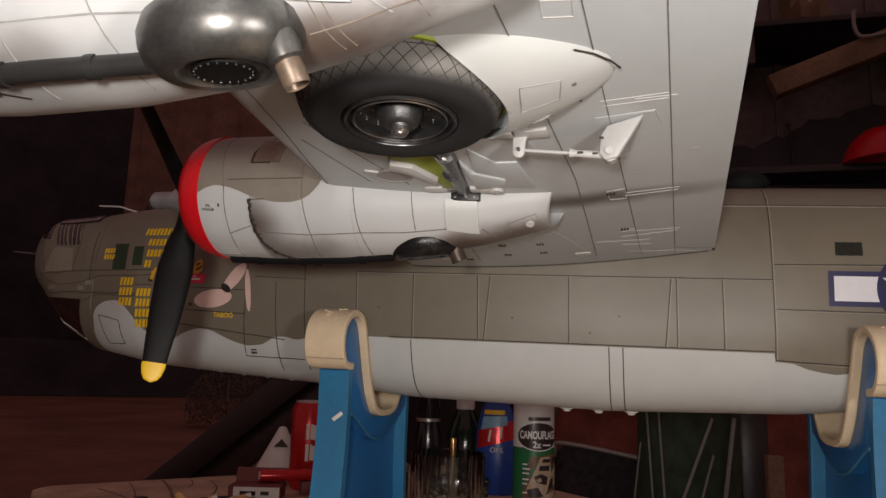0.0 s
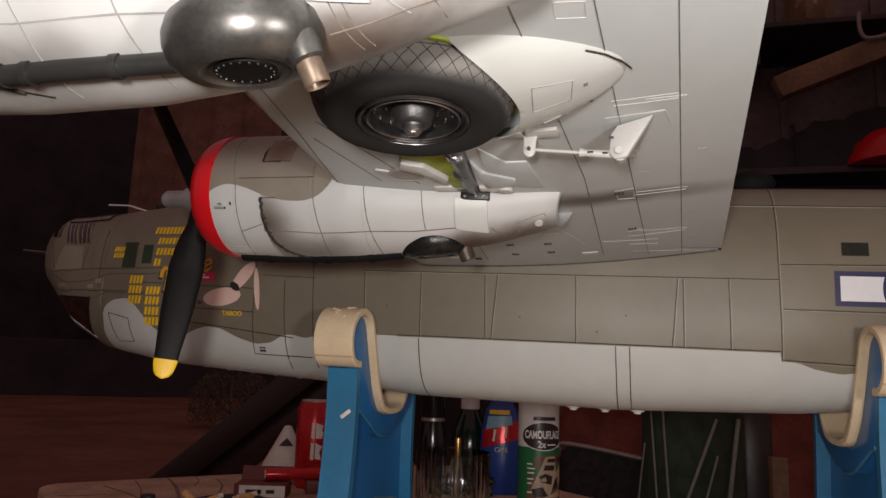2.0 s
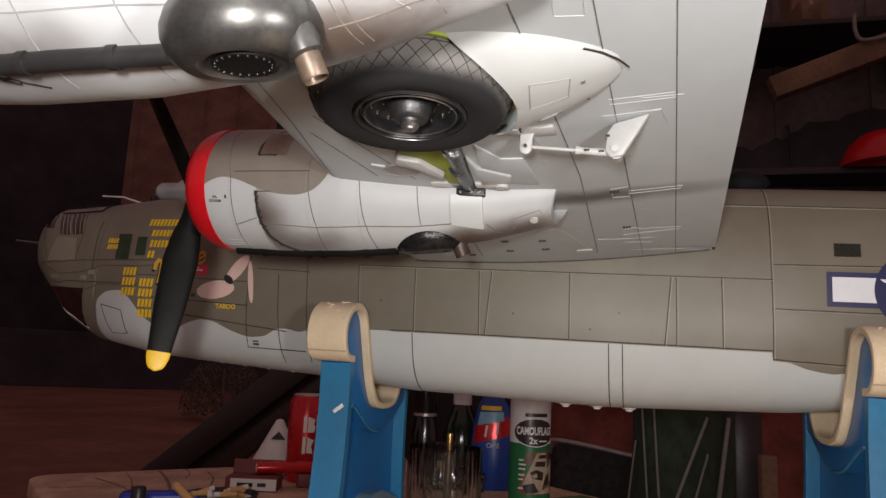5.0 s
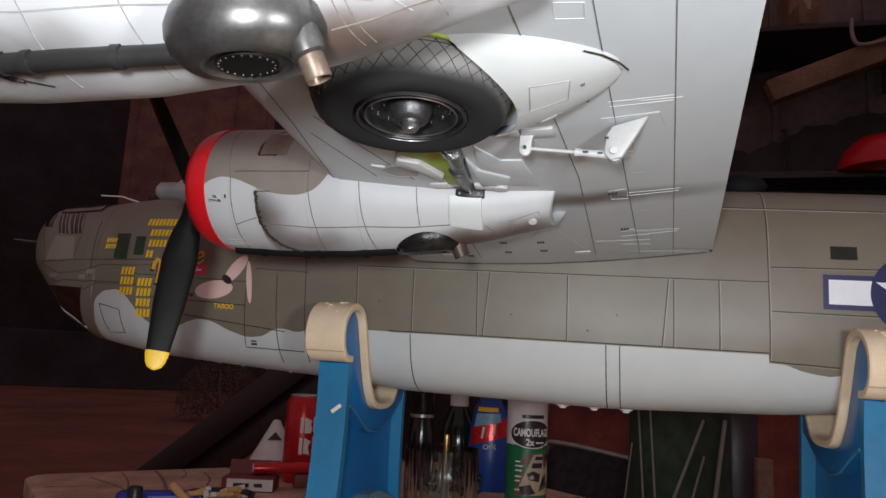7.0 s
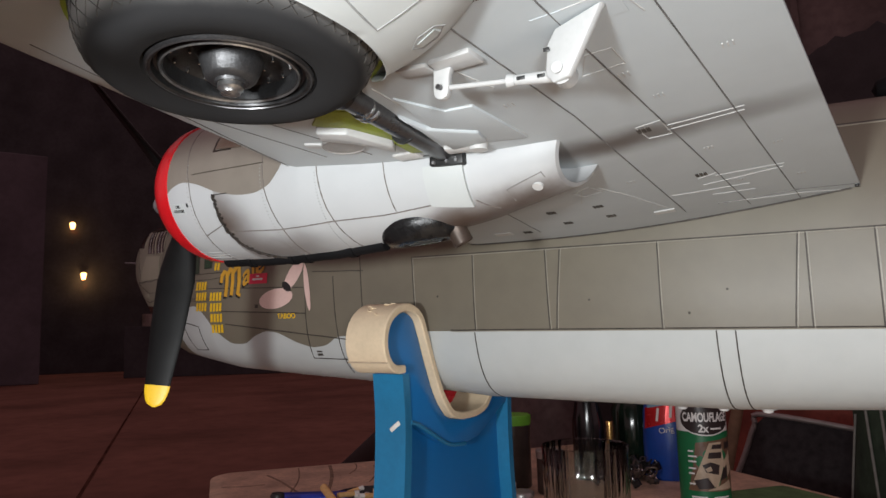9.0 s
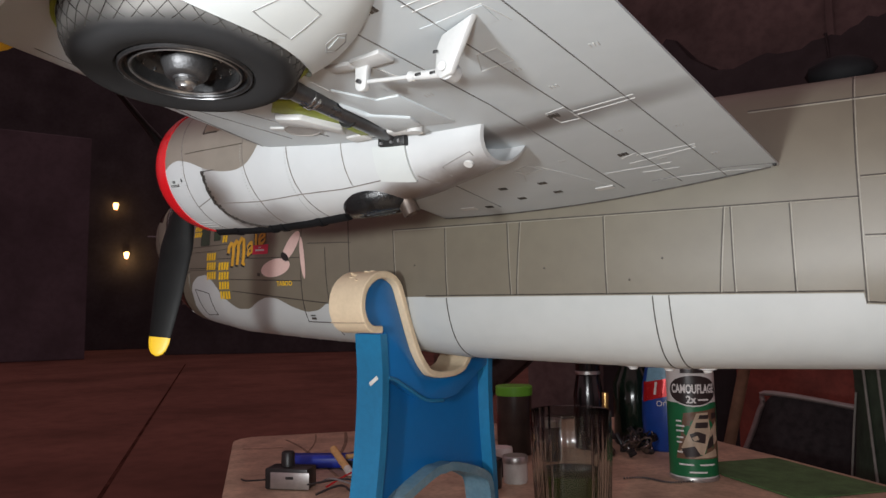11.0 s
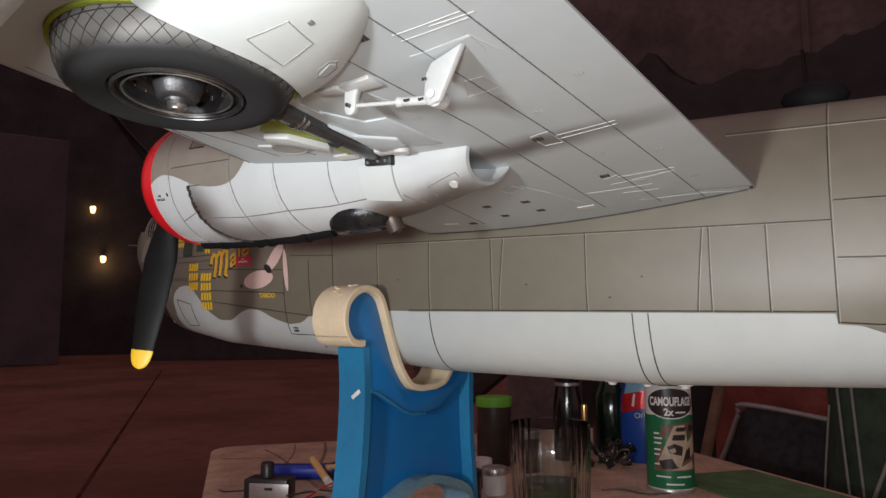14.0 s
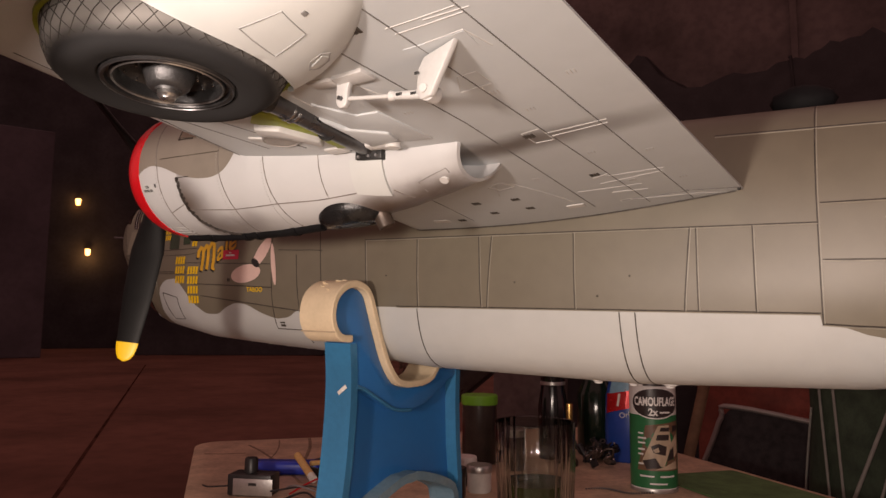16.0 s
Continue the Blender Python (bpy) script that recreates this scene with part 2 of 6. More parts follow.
VEIN = mat("dark_wood_grain", (0.30, 0.20, 0.125), 0.7, vary=0.3, scale=60)
PAPER = mat("white_card", (0.66, 0.64, 0.60), 0.6, vary=0.06, scale=40)
MAROON = mat("maroon_card", (0.16, 0.035, 0.03), 0.6, vary=0.1, scale=40)
CIGTAN = mat("cigarette_filter", (0.66, 0.40, 0.16), 0.8, vary=0.1, scale=200)
BLUETOOL = mat("royal_blue_plastic", (0.015, 0.04, 0.40), 0.35, vary=0.08, scale=40)
GREENMAT = mat("green_felt", (0.10, 0.20, 0.07), 0.9, vary=0.2, scale=30, bump=0.5)
SILVER = mat("brushed_silver", (0.55, 0.54, 0.52), 0.35, metal=0.8, vary=0.1, scale=60)
DRINK = mat("greenish_drink", (0.022, 0.028, 0.006), 0.12, vary=0.05, scale=30)
LEAF = mat("night_foliage", (0.16, 0.125, 0.085), 0.7, vary=0.25, scale=20)
LAMPGLOW = mat("lit_lamp_glass", (1.0, 0.50, 0.16), 0.4, glow=4.0)


def glass(name, tint):
    """Thin clear glass: straight through, with a sheen that grows towards grazing."""
    m = bpy.data.materials.new(name)
    m.use_nodes = True
    nodes, links = m.node_tree.nodes, m.node_tree.links
    nodes.remove(nodes["Principled BSDF"])
    clear, sheen, mix, fresnel = [nodes.new("ShaderNode" + k) for k in ("BsdfTransparent", "BsdfGlossy", "MixShader", "Fresnel")]
    clear.inputs["Color"].default_value = (*tint, 1)
    sheen.inputs["Roughness"].default_value = 0.05
    fresnel.inputs["IOR"].default_value = 1.5
    links.new(fresnel.outputs[0], mix.inputs[0])
    links.new(clear.outputs[0], mix.inputs[1])
    links.new(sheen.outputs[0], mix.inputs[2])
    links.new(mix.outputs[0], nodes["Material Output"].inputs[0])
    return m


GLASS = glass("clear_glass", (0.90, 0.92, 0.89))


# ---- mesh helpers ----
def shade(ob, smooth=True):
    for p in ob.data.polygons:
        p.use_smooth = smooth
    return ob


def link(name, bm, material, parent=None, label="", smooth=True):
    me = bpy.data.meshes.new(name)
    bm.normal_update()
    bm.to_mesh(me)
    bm.free()
    for m in material if isinstance(material, (list, tuple)) else [material]:
        me.materials.append(m)
    ob = new(name, me)
    if smooth:
        shade(ob)
        me.set_sharp_from_angle(angle=radians(38))
    if parent is not None:
        ob.parent = parent
    if label:
        ob["label"] = label
    return ob


part = link


def thing(name, place, label, category, group="", kind=""):
    ob = new(name)
    ob.empty_display_size = 0.02
    ob.matrix_basis = place if isinstance(place, Matrix) else Matrix.Translation(place)
    return tagged(ob, label, category, group, kind)


def loft(rings, close=True, caps=True):
    """Skin a list of rings of points (all of one length)."""
    bm = bmesh.new()
    vs = [[bm.verts.new(p) for p in r] for r in rings]
    n = len(rings[0])
    for a, b in zip(vs, vs[1:]):
        for i in range(n if close else n - 1):
            j = (i + 1) % n
            bm.faces.new((a[i], a[j], b[j], b[i]))
    if caps and close:
        bm.faces.new(vs[0][::-1])
        bm.faces.new(vs[-1])
    bmesh.ops.recalc_face_normals(bm, faces=bm.faces)
    return bm


def turned(profile, m=None, n=32):
    """A body of revolution about z from (radius, z) pairs; radius 0 closes it."""
    bm = bmesh.new()
    rings = []
    for r, z in profile:
        if r < 1e-6:
            rings.append([bm.verts.new((0, 0, z))] * n)
        else:
            rings.append([bm.verts.new((r * math.cos(2 * math.pi * i / n), r * math.sin(2 * math.pi * i / n), z)) for i in range(n)])
    for a, b in zip(rings, rings[1:]):
        for i in range(n):
            j = (i + 1) % n
            f = []
            for v in (a[i], a[j], b[j], b[i]):
                if v not in f:
                    f.append(v)
            if len(f) > 2:
                bm.faces.new(f)
    bmesh.ops.recalc_face_normals(bm, faces=bm.faces)
    if m is not None:
        bm.transform(m)
    return bm


def box(size, m=None, bevel=0.0, seg=2):
    bm = bmesh.new()
    bmesh.ops.create_cube(bm, size=1)
    bm.transform(Matrix.Diagonal((*size, 1)))
    if bevel:
        bmesh.ops.bevel(bm, geom=bm.edges[:], offset=bevel, segments=seg, affect="EDGES", profile=0.5)
    if m is not None:
        bm.transform(m)
    return bm


def rod(a, b, r, r2=None, n=14):
    a, b = Vector(a), Vector(b)
    d = b - a
    m = Matrix.Translation(a) @ d.to_track_quat("Z", "Y").to_matrix().to_4x4()
    r2 = r if r2 is None else r2
    return turned([(0, 0), (r, 0), (r2, d.length), (0, d.length)], m, n)


def tube(path, r, n=10):
    """One round tube swept along a path."""
    rings = []
    path = [Vector(p) for p in path]
    up = Vector((0.13, 0.21, 0.97)).normalized()
    for i, p in enumerate(path):
        t = (path[min(i + 1, len(path) - 1)] - path[max(i - 1, 0)]).normalized()
        a = t.cross(up).normalized()
        b = t.cross(a)
        rings.append([p + r * (math.cos(2 * math.pi * k / n) * a + math.sin(2 * math.pi * k / n) * b) for k in range(n)])
    return loft(rings)


def join(*bms):
    out = bmesh.new()
    for b in bms:
        me = bpy.data.meshes.new("tmp")
        b.to_mesh(me)
        b.free()
        out.from_mesh(me)
        bpy.data.meshes.remove(me)
    return out


def prism(outline, depth, m=None, bevel=0.0):
    """A plate: an outline in its xy plane, depth along z (centred)."""
    bm = bmesh.new()
    vs = [bm.verts.new((x, y, -depth / 2)) for x, y in outline]
    f = bm.faces.new(vs)
    r = bmesh.ops.extrude_face_region(bm, geom=[f])
    bmesh.ops.translate(bm, verts=[v for v in r["geom"] if isinstance(v, bmesh.types.BMVert)], vec=(0, 0, depth))
    bmesh.ops.recalc_face_normals(bm, faces=bm.faces)
    if bevel:
        bmesh.ops.bevel(bm, geom=bm.edges[:], offset=bevel, segments=2, affect="EDGES", profile=0.5)
    if m is not None:
        bm.transform(m)
    return bm


def lerp_table(table, x):
    """Smooth interpolation of rows (x, a, b, ...)."""
    xs = [r[0] for r in table]
    x = min(max(x, xs[0]), xs[-1])
    i = max(k for k in range(len(xs)) if xs[k] <= x)
    if i == len(xs) - 1:
        return table[-1][1:]
    f = (x - xs[i]) / (xs[i + 1] - xs[i])
    return tuple(a + (b - a) * f for a, b in zip(table[i][1:], table[i + 1][1:]))


# ---- the bomber model ----
BOMBER = pose(0, 0, 1.0533, 0, 1.1248, 0)
CY = 0.071
bomber = thing("model_bomber", BOMBER, "large olive and grey model bomber resting on blue padded cradles", "model aircraft")

# x, belly, top, half width, roundness
FUS = [(-0.450, 0.008, 0.034, 0.012, 2.2), (-0.447, 0.000, 0.041, 0.024, 2.3), (-0.436, -0.018, 0.052, 0.035, 2.4), (-0.420, -0.032, 0.062, 0.043, 2.5),
       (-0.388, -0.063, 0.064, 0.053, 2.6), (-0.350, -0.080, 0.066, 0.062, 2.8), (-0.280, -0.091, 0.074, 0.069, 3.0), (-0.194, -0.096, 0.090, 0.071, 3.2),
       (-0.113, -0.100, 0.094, 0.071, 3.2), (-0.010, -0.108, 0.091, 0.071, 3.2), (0.169, -0.110, 0.087, 0.071, 3.1), (0.313, -0.104, 0.086, 0.071, 3.0),
       (0.420, -0.092, 0.084, 0.069, 3.0), (0.600, -0.050, 0.080, 0.050, 2.6), (0.800, 0.010, 0.070, 0.022, 2.2), (0.830, 0.030, 0.060, 0.006, 2.0)]


def hull(x, a, out=0.0):
    """The point of the fuselage's skin at x and the angle a (0: port side, 90: top, -90: belly), a little outside it."""
    zb, zt, hw, n = lerp_table(FUS, x)
    zc, hz = (zb + zt) / 2, (zt - zb) / 2
    c, s = math.cos(radians(a)), math.sin(radians(a))
    k = (abs(c) ** n + abs(s) ** n) ** (-1 / n)
    return Vector((x, CY - (hw + out) * c * k, zc + (hz + out) * s * k))


def hull_angle(x, z):
    """The angle on the port side at which the skin has the height z."""
    lo, hi = -90.0, 90.0
    for _ in range(30):
        mid = (lo + hi) / 2
        if hull(x, mid).z < z:
            lo = mid
        else:
            hi = mid
    return lo


def on_hull(x, z, out=0.0):
    return hull(x, hull_angle(x, z), out)


def ribbon(surface, path, width, step=0.006):
    """A thin strip that follows a surface along a path of its two parameters; surface(a, b, out) gives the skin."""
    pts = []
    for p, q in zip(path, path[1:]):
        a, b = surface(*p), surface(*q)
        n = max(1, int((b - a).length / step))
        pts += [(p[0] + (q[0] - p[0]) * i / n, p[1] + (q[1] - p[1]) * i / n) for i in range(n)]
    pts.append(path[-1])
    bm = bmesh.new()
    rows = []
    for i, p in enumerate(pts):
        c = surface(*p, 0.00025)
        up = (surface(*p, 0.002) - surface(*p)).normalized()
        t = surface(*pts[min(i + 1, len(pts) - 1)]) - surface(*pts[max(i - 1, 0)])
        s = t.cross(up).normalized() * width / 2
        rows.append([bm.verts.new(c + s - up * 0.0006), bm.verts.new(c + s * 0.6), bm.verts.new(c - s * 0.6), bm.verts.new(c - s - up * 0.0006)])
    for a, b in zip(rows, rows[1:]):
        for k in range(3):
            bm.faces.new((a[k], a[k + 1], b[k + 1], b[k]))
    bmesh.ops.recalc_face_normals(bm, faces=bm.faces)
    return bm


def patch(surface, u0, u1, v0, v1, out, nu=6, nv=6, edge=0.0008):
    """A thin raised plate on a surface, with turned-down edges."""
    bm = bmesh.new()
    us = [u0 + (u1 - u0) * i / nu for i in range(nu + 1)]
    vs = [v0 + (v1 - v0) * i / nv for i in range(nv + 1)]
    g = [[bm.verts.new(surface(u, v, out)) for v in vs] for u in us]
    for i in range(nu):
        for j in range(nv):
            bm.faces.new((g[i][j], g[i + 1][j], g[i + 1][j + 1], g[i][j + 1]))
    rim = [g[i][0] for i in range(nu + 1)] + [g[nu][j] for j in range(1, nv + 1)] + [g[i][nv] for i in range(nu - 1, -1, -1)] + [g[0][j] for j in range(nv - 1, 0, -1)]
    uv = [(us[i], v0) for i in range(nu + 1)] + [(u1, vs[j]) for j in range(1, nv + 1)] + [(us[i], v1) for i in range(nu - 1, -1, -1)] + [(u0, vs[j]) for j in range(nv - 1, 0, -1)]
    low = [bm.verts.new(surface(a, b, -edge)) for a, b in uv]
    for i in range(len(rim)):
        j = (i + 1) % len(rim)
        bm.faces.new((rim[i], rim[j], low[j], low[i]))
    bmesh.ops.recalc_face_normals(bm, faces=bm.faces)
    return bm


def decal(surface, outline, out=0.0004):
    """A flat painted shape laid on a surface."""
    bm = bmesh.new()
    f = bm.faces.new([bm.verts.new(surface(a, b, out)) for a, b in outline])
    bmesh.ops.triangulate(bm, faces=[f])
    return bm


def text_bm(words, size, place=None, bold=0.0):
    """Letters as a flat mesh in their own plane, centred on the origin."""
    cu = bpy.data.curves.new("letters", "FONT")
    cu.body, cu.size, cu.align_x, cu.align_y, cu.offset = words, size, "CENTER", "CENTER", bold
    ob = bpy.data.objects.new("letters", cu)
    scene.collection.objects.link(ob)
    me = bpy.data.meshes.new_from_object(ob.evaluated_get(bpy.context.evaluated_depsgraph_get()))
    bpy.data.objects.remove(ob)
    bm = bmesh.new()
    bm.from_mesh(me)
    bpy.data.meshes.remove(me)
    if place is not None:
        bm.transform(place)
    return bm


def warp(bm, fn):
    for v in bm.verts:
        v.co = fn(v.co)
    return bm


# the line between olive and grey on the fuselage's side
EDGE = [(-0.470, -0.20), (-0.341, -0.20), (-0.336, -0.062), (-0.333, -0.042), (-0.320, -0.032), (-0.301, -0.030), (-0.288, -0.040), (-0.274, -0.055), (-0.257, -0.066),
        (-0.238, -0.066), (-0.225, -0.059), (-0.210, -0.0545), (-0.195, -0.056), (-0.177, -0.064), (-0.159, -0.069), (-0.142, -0.067), (-0.131, -0.060), (-0.120, -0.059),
        (-0.108, -0.062), (-0.090, -0.057), (-0.070, -0.056), (0.291, -0.0565), (0.2915, -0.063), (0.300, -0.0625), (0.318, -0.069), (0.337, -0.071), (0.360, -0.066), (0.400, -0.055), (0.83, 0.03)]


def edge_angle(x):
    zs = [float(np.interp(x + d, [e[0] for e in EDGE], [e[1] for e in EDGE])) for d in (-0.004, -0.002, 0, 0.002, 0.004)] if x < 0.28 else [float(np.interp(x, [e[0] for e in EDGE], [e[1] for e in EDGE]))]
    return max(-89.0, hull_angle(x, sum(zs) / len(zs)))


xs = [-0.450 + 0.0035 * i for i in range(24)] + [-0.366 + 0.002 * i for i in range(140)] + [-0.086 + 0.006 * i for i in range(60)] + [0.2905, 0.2917] + [0.295 + 0.01 * i for i in range(54)]
xs = sorted(set(round(x, 4) for x in xs if x <= 0.83))
upper, lower = [], []
for x in xs:
    e = edge_angle(x)
    upper.append([hull(x, e + (180 - 2 * e) * k / 40) for k in range(41)])
    lower.append([hull(x, e - (180 + 2 * e) * k / 24) for k in range(25)])
fus = part("fuselage", loft(upper, close=False), OLIVE, bomber, "olive drab fuselage side and back")
part("belly", loft(lower, close=False), GREY, bomber, "neutral grey fuselage underside")


def seam(path, width=0.0010, ink=None, angles=False, owner=None):
    p = path if angles else []
    for (xa, za), (xb, zb) in () if angles else zip(path, path[1:]):
        n = max(1, int(abs(xb - xa) / 0.02))
        p += [(xa + (xb - xa) * k / n, hull_angle(xa + (xb - xa) * k / n, za + (zb - za) * k / n)) for k in range(n + 1)]
    p = [q for k, q in enumerate(p) if k == 0 or q != p[k - 1]]
    return part("panel_line", ribbon(hull, p, width), ink or LINE, owner or fus)


for path in ([(-0.053, 0.001), (0.291, 0.0)], [(-0.02, -0.0553), (0.291, -0.0556)], [(-0.053, 0.001), (-0.050, -0.055)], [(0.0, 0.0), (0.001, -0.056)], [(0.057, 0.0), (0.059, -0.055)],
             [(0.068, 0.0), (0.064, -0.055)], [(0.134, 0.0), (0.135, -0.056)], [(0.215, 0.0), (0.211, -0.056)], [(0.219, 0.0), (0.220, -0.056)], [(0.2535, 0.0), (0.255, -0.056)],
             [(0.289, 0.088), (0.290, 0.02), (0.292, -0.063)], [(0.292, 0.012), (0.420, 0.013)], [(0.293, -0.023), (0.420, -0.024)], [(0.292, -0.062), (0.345, -0.064)],
             [(0.23, 0.063), (0.420, 0.060)], [(-0.104, 0.02), (-0.098, -0.088)], [(-0.131, -0.010), (-0.126, -0.090)], [(-0.153, -0.005), (-0.100, -0.007)], [(-0.161, -0.050), (-0.161, -0.078), (-0.102, -0.079)],
             [(-0.30, -0.014), (-0.160, -0.018)], [(-0.27, -0.036), (-0.160, -0.040)], [(-0.26, -0.048), (-0.120, -0.062)], [(-0.42, -0.002), (-0.26, 0.0)], [(-0.40, -0.022), (-0.27, -0.024)],
             [(-0.34, 0.04), (-0.34, -0.02)], [(-0.161, 0.02), (-0.161, -0.05)]):
    seam(path, 0.0010)
    if path[0][0] > -0.06:
        side = abs(path[0][0] - path[-1][0]) < 0.01
        # pale companion line: the seam edge's highlight put into the colour
        seam([(x + 0.0010 * side, z - 0.0009 * (not side)) for x, z in path], 0.0009, EDGEPALE)
for x, w in ((0.0, 0.0011), (0.167, 0.0011), (0.178, 0.0011)):
    seam([(x, hull_angle(x, -0.057)), (x + 0.004, -90)], w, angles=True)
seam([(-0.325, hull_angle(-0.325, -0.045)), (-0.300, hull_angle(-0.300, -0.050)), (-0.297, hull_angle(-0.297, -0.072)), (-0.318, hull_angle(-0.318, -0.072)), (-0.325, hull_angle(-0.325, -0.045))], 0.0009, angles=True)
for x, z in ((0.088, -0.036), (0.152, -0.046), (0.175, -0.032), (-0.03, -0.030)):
    part("rivet", rod(on_hull(x, z, -0.001), on_hull(x, z, 0.0003), 0.0008, n=8), FAINT2, fus)

# painted markings
def mark(name, outline, ink, out=0.00045, label=""):
    return part(name, decal(on_hull, outline, out), ink, fus, label, smooth=False)


def rect(x0, x1, z0, z1, lean=0.0):
    return [(x0, z0), (x1, z0), (x1 + lean, z1), (x0 + lean, z1)]


def tally(x0, z0, cols, rows, w, h, lean=0.001):
    for r in range(rows):
        for c in range(cols):
            x, z = x0 + c * w, z0 - r * h
            mark("tally_mark", rect(x, x + w * 0.72, z - h * 0.78, z, lean), YELLOW)


tally(-0.279, 0.041, 9, 1, 0.0042, 0.0090)
tally(-0.273, 0.030, 6, 1, 0.0042, 0.0085)
tally(-0.273, 0.0195, 6, 1, 0.0042, 0.0090)
tally(-0.274, 0.009, 2, 1, 0.0042, 0.0090)
tally(-0.3005, -0.008, 4, 3, 0.0042, 0.0098)
tally(-0.2795, -0.0185, 4, 4, 0.0042, 0.0098)
tally(-0.325, 0.021, 4, 2, 0.0034, 0.0062)
for x0, x1, z0, z1 in ((-0.3125, -0.2965, 0.0005, 0.0255), (-0.2885, -0.2775, 0.0045, 0.0225)):
    mark("side_window", rect(x0, x1, z0, z1), GREENGLASS, 0.0005, "dark green tinted side window")
    part("window_frame", join(*[ribbon(hull, [(a, hull_angle(a, c)), (b, hull_angle(b, d))], 0.0012) for a, c, b, d in ((x0, z0, x1, z0), (x1, z0, x1, z1), (x1, z1, x0, z1), (x0, z1, x0, z0))]), LINE, fus)
part("lettering", warp(text_bm("TABOO", 0.0060, bold=0.00015), lambda c: on_hull(-0.1825 + c.x, -0.0418 + c.y, 0.0006)), YELLOW, fus, "yellow painted word", smooth=False)
SCRIPT = ([(-0.2632, -0.0090), (-0.2622, -0.0035), (-0.2590, 0.0002), (-0.2556, -0.0012), (-0.2556, -0.0100), (-0.2572, -0.0220)], [(-0.2545, -0.0025), (-0.2510, 0.0022), (-0.2482, 0.0008), (-0.2480, -0.0090), (-0.2496, -0.0210)],
          [(-0.2472, -0.0010), (-0.2432, 0.0045), (-0.2400, 0.0030), (-0.2396, -0.0100), (-0.2412, -0.0205), (-0.2384, -0.0218)])
for ink, dx, dz, out in ((BLACK, -0.0014, -0.0018, 0.0005), (GOLD, 0, 0, 0.0008)):
    for stroke in SCRIPT:
        for (xa, za), (xb, zb) in zip(stroke, stroke[1:]):
            w = Vector((zb - za, xa - xb)).normalized() * (0.0021 if abs(zb - za) > abs(xb - xa) else 0.0014)
            far = Vector((xb - xa, zb - za)).normalized() * 0.0008
            mark("lettering", [(xa - w.x - far.x + dx, za - w.y - far.y + dz), (xb - w.x + far.x + dx, zb - w.y + far.y + dz), (xb + w.x + far.x + dx, zb + w.y + far.y + dz), (xa + w.x - far.x + dx, za + w.y - far.y + dz)], ink, out)
    part("lettering", warp(text_bm("ale", 0.0265, bold=0.0005), lambda c: on_hull(-0.2215 + c.x * 0.92 + dx, 0.0005 + c.y + 0.48 * c.x + dz, out)), ink, fus, "yellow script lettering with a black shadow", smooth=False)
mark("name_panel", rect(-0.2265, -0.2045, -0.0125, -0.0035, 0.0006), REDPATCH, 0.0010, "small crimson panel")
mark("small_bar", rect(-0.2220, -0.2095, -0.0095, -0.0078), WHITE, 0.0013)
mark("small_bar", rect(-0.2175, -0.2140, -0.0066, -0.0054), WHITE, 0.0013)


def oval(cx, cz, a, b, turn=0.0, n=20):
    c, s = math.cos(radians(turn)), math.sin(radians(turn))
    return [(cx + a * math.cos(2 * math.pi * k / n) * c - b * math.sin(2 * math.pi * k / n) * s, cz + a * math.cos(2 * math.pi * k / n) * s + b * math.sin(2 * math.pi * k / n) * c) for k in range(n)]


mark("painted_shape", oval(-0.1945, -0.0265, 0.0200, 0.0085, 8), PINK, 0.0005, "pale pink painted shape")
mark("painted_shape", oval(-0.1735, -0.0065, 0.0165, 0.0062, 52), PINK, 0.0006, "pale pink painted shape")
mark("painted_shape", oval(-0.1585, -0.018, 0.0200, 0.0028, -82), PINK, 0.0007, "pale pink painted shape")
mark("painted_shape", oval(-0.1815, -0.0165, 0.0058, 0.0034, -35), BLACK, 0.0009, "small black painted shape")
mark("stencil", rect(-0.220, -0.216, -0.034, -0.031), LINE)
mark("stencil", rect(-0.155, -0.149, -0.0755, -0.0735), LINE)
mark("stencil", rect(-0.155, -0.149, -0.0725, -0.0712), LINE)

# star and bar on the rear fuselage
mark("insignia_bar", rect(0.3295, 0.372, -0.0195, 0.0075), NAVY, 0.0004, "dark blue border of the insignia")
mark("insignia_bar", rect(0.3335, 0.368, -0.0155, 0.0035), DECALWHITE, 0.0006, "white insignia bar")
mark("insignia_disc", oval(0.393, -0.006, 0.0305, 0.0305, n=40), NAVY, 0.0008, "dark blue insignia disc")
mark("insignia_star", [(0.393 + (0.028 if k % 2 == 0 else 0.0108) * math.sin(math.pi * k / 5), -0.006 + (0.028 if k % 2 == 0 else 0.0108) * math.cos(math.pi * k / 5)) for k in range(10)], DECALWHITE, 0.0011, "white star")
mark("vent_window", rect(0.3355, 0.3545, 0.0195, 0.030), SLATEGLASS, 0.0005, "small dark rectangular opening")

# nose glazing, gun, aerials
def quad(p, q, r, w):
    """A four-sided field on the fuselage's port side, its corners given as (x, z)."""
    def at_uv(u, v, out=0.0):
        x, z = [(p[i] * (1 - u) + q[i] * u) * (1 - v) + (w[i] * (1 - u) + r[i] * u) * v for i in (0, 1)]
        return on_hull(x, z, out)
    return at_uv


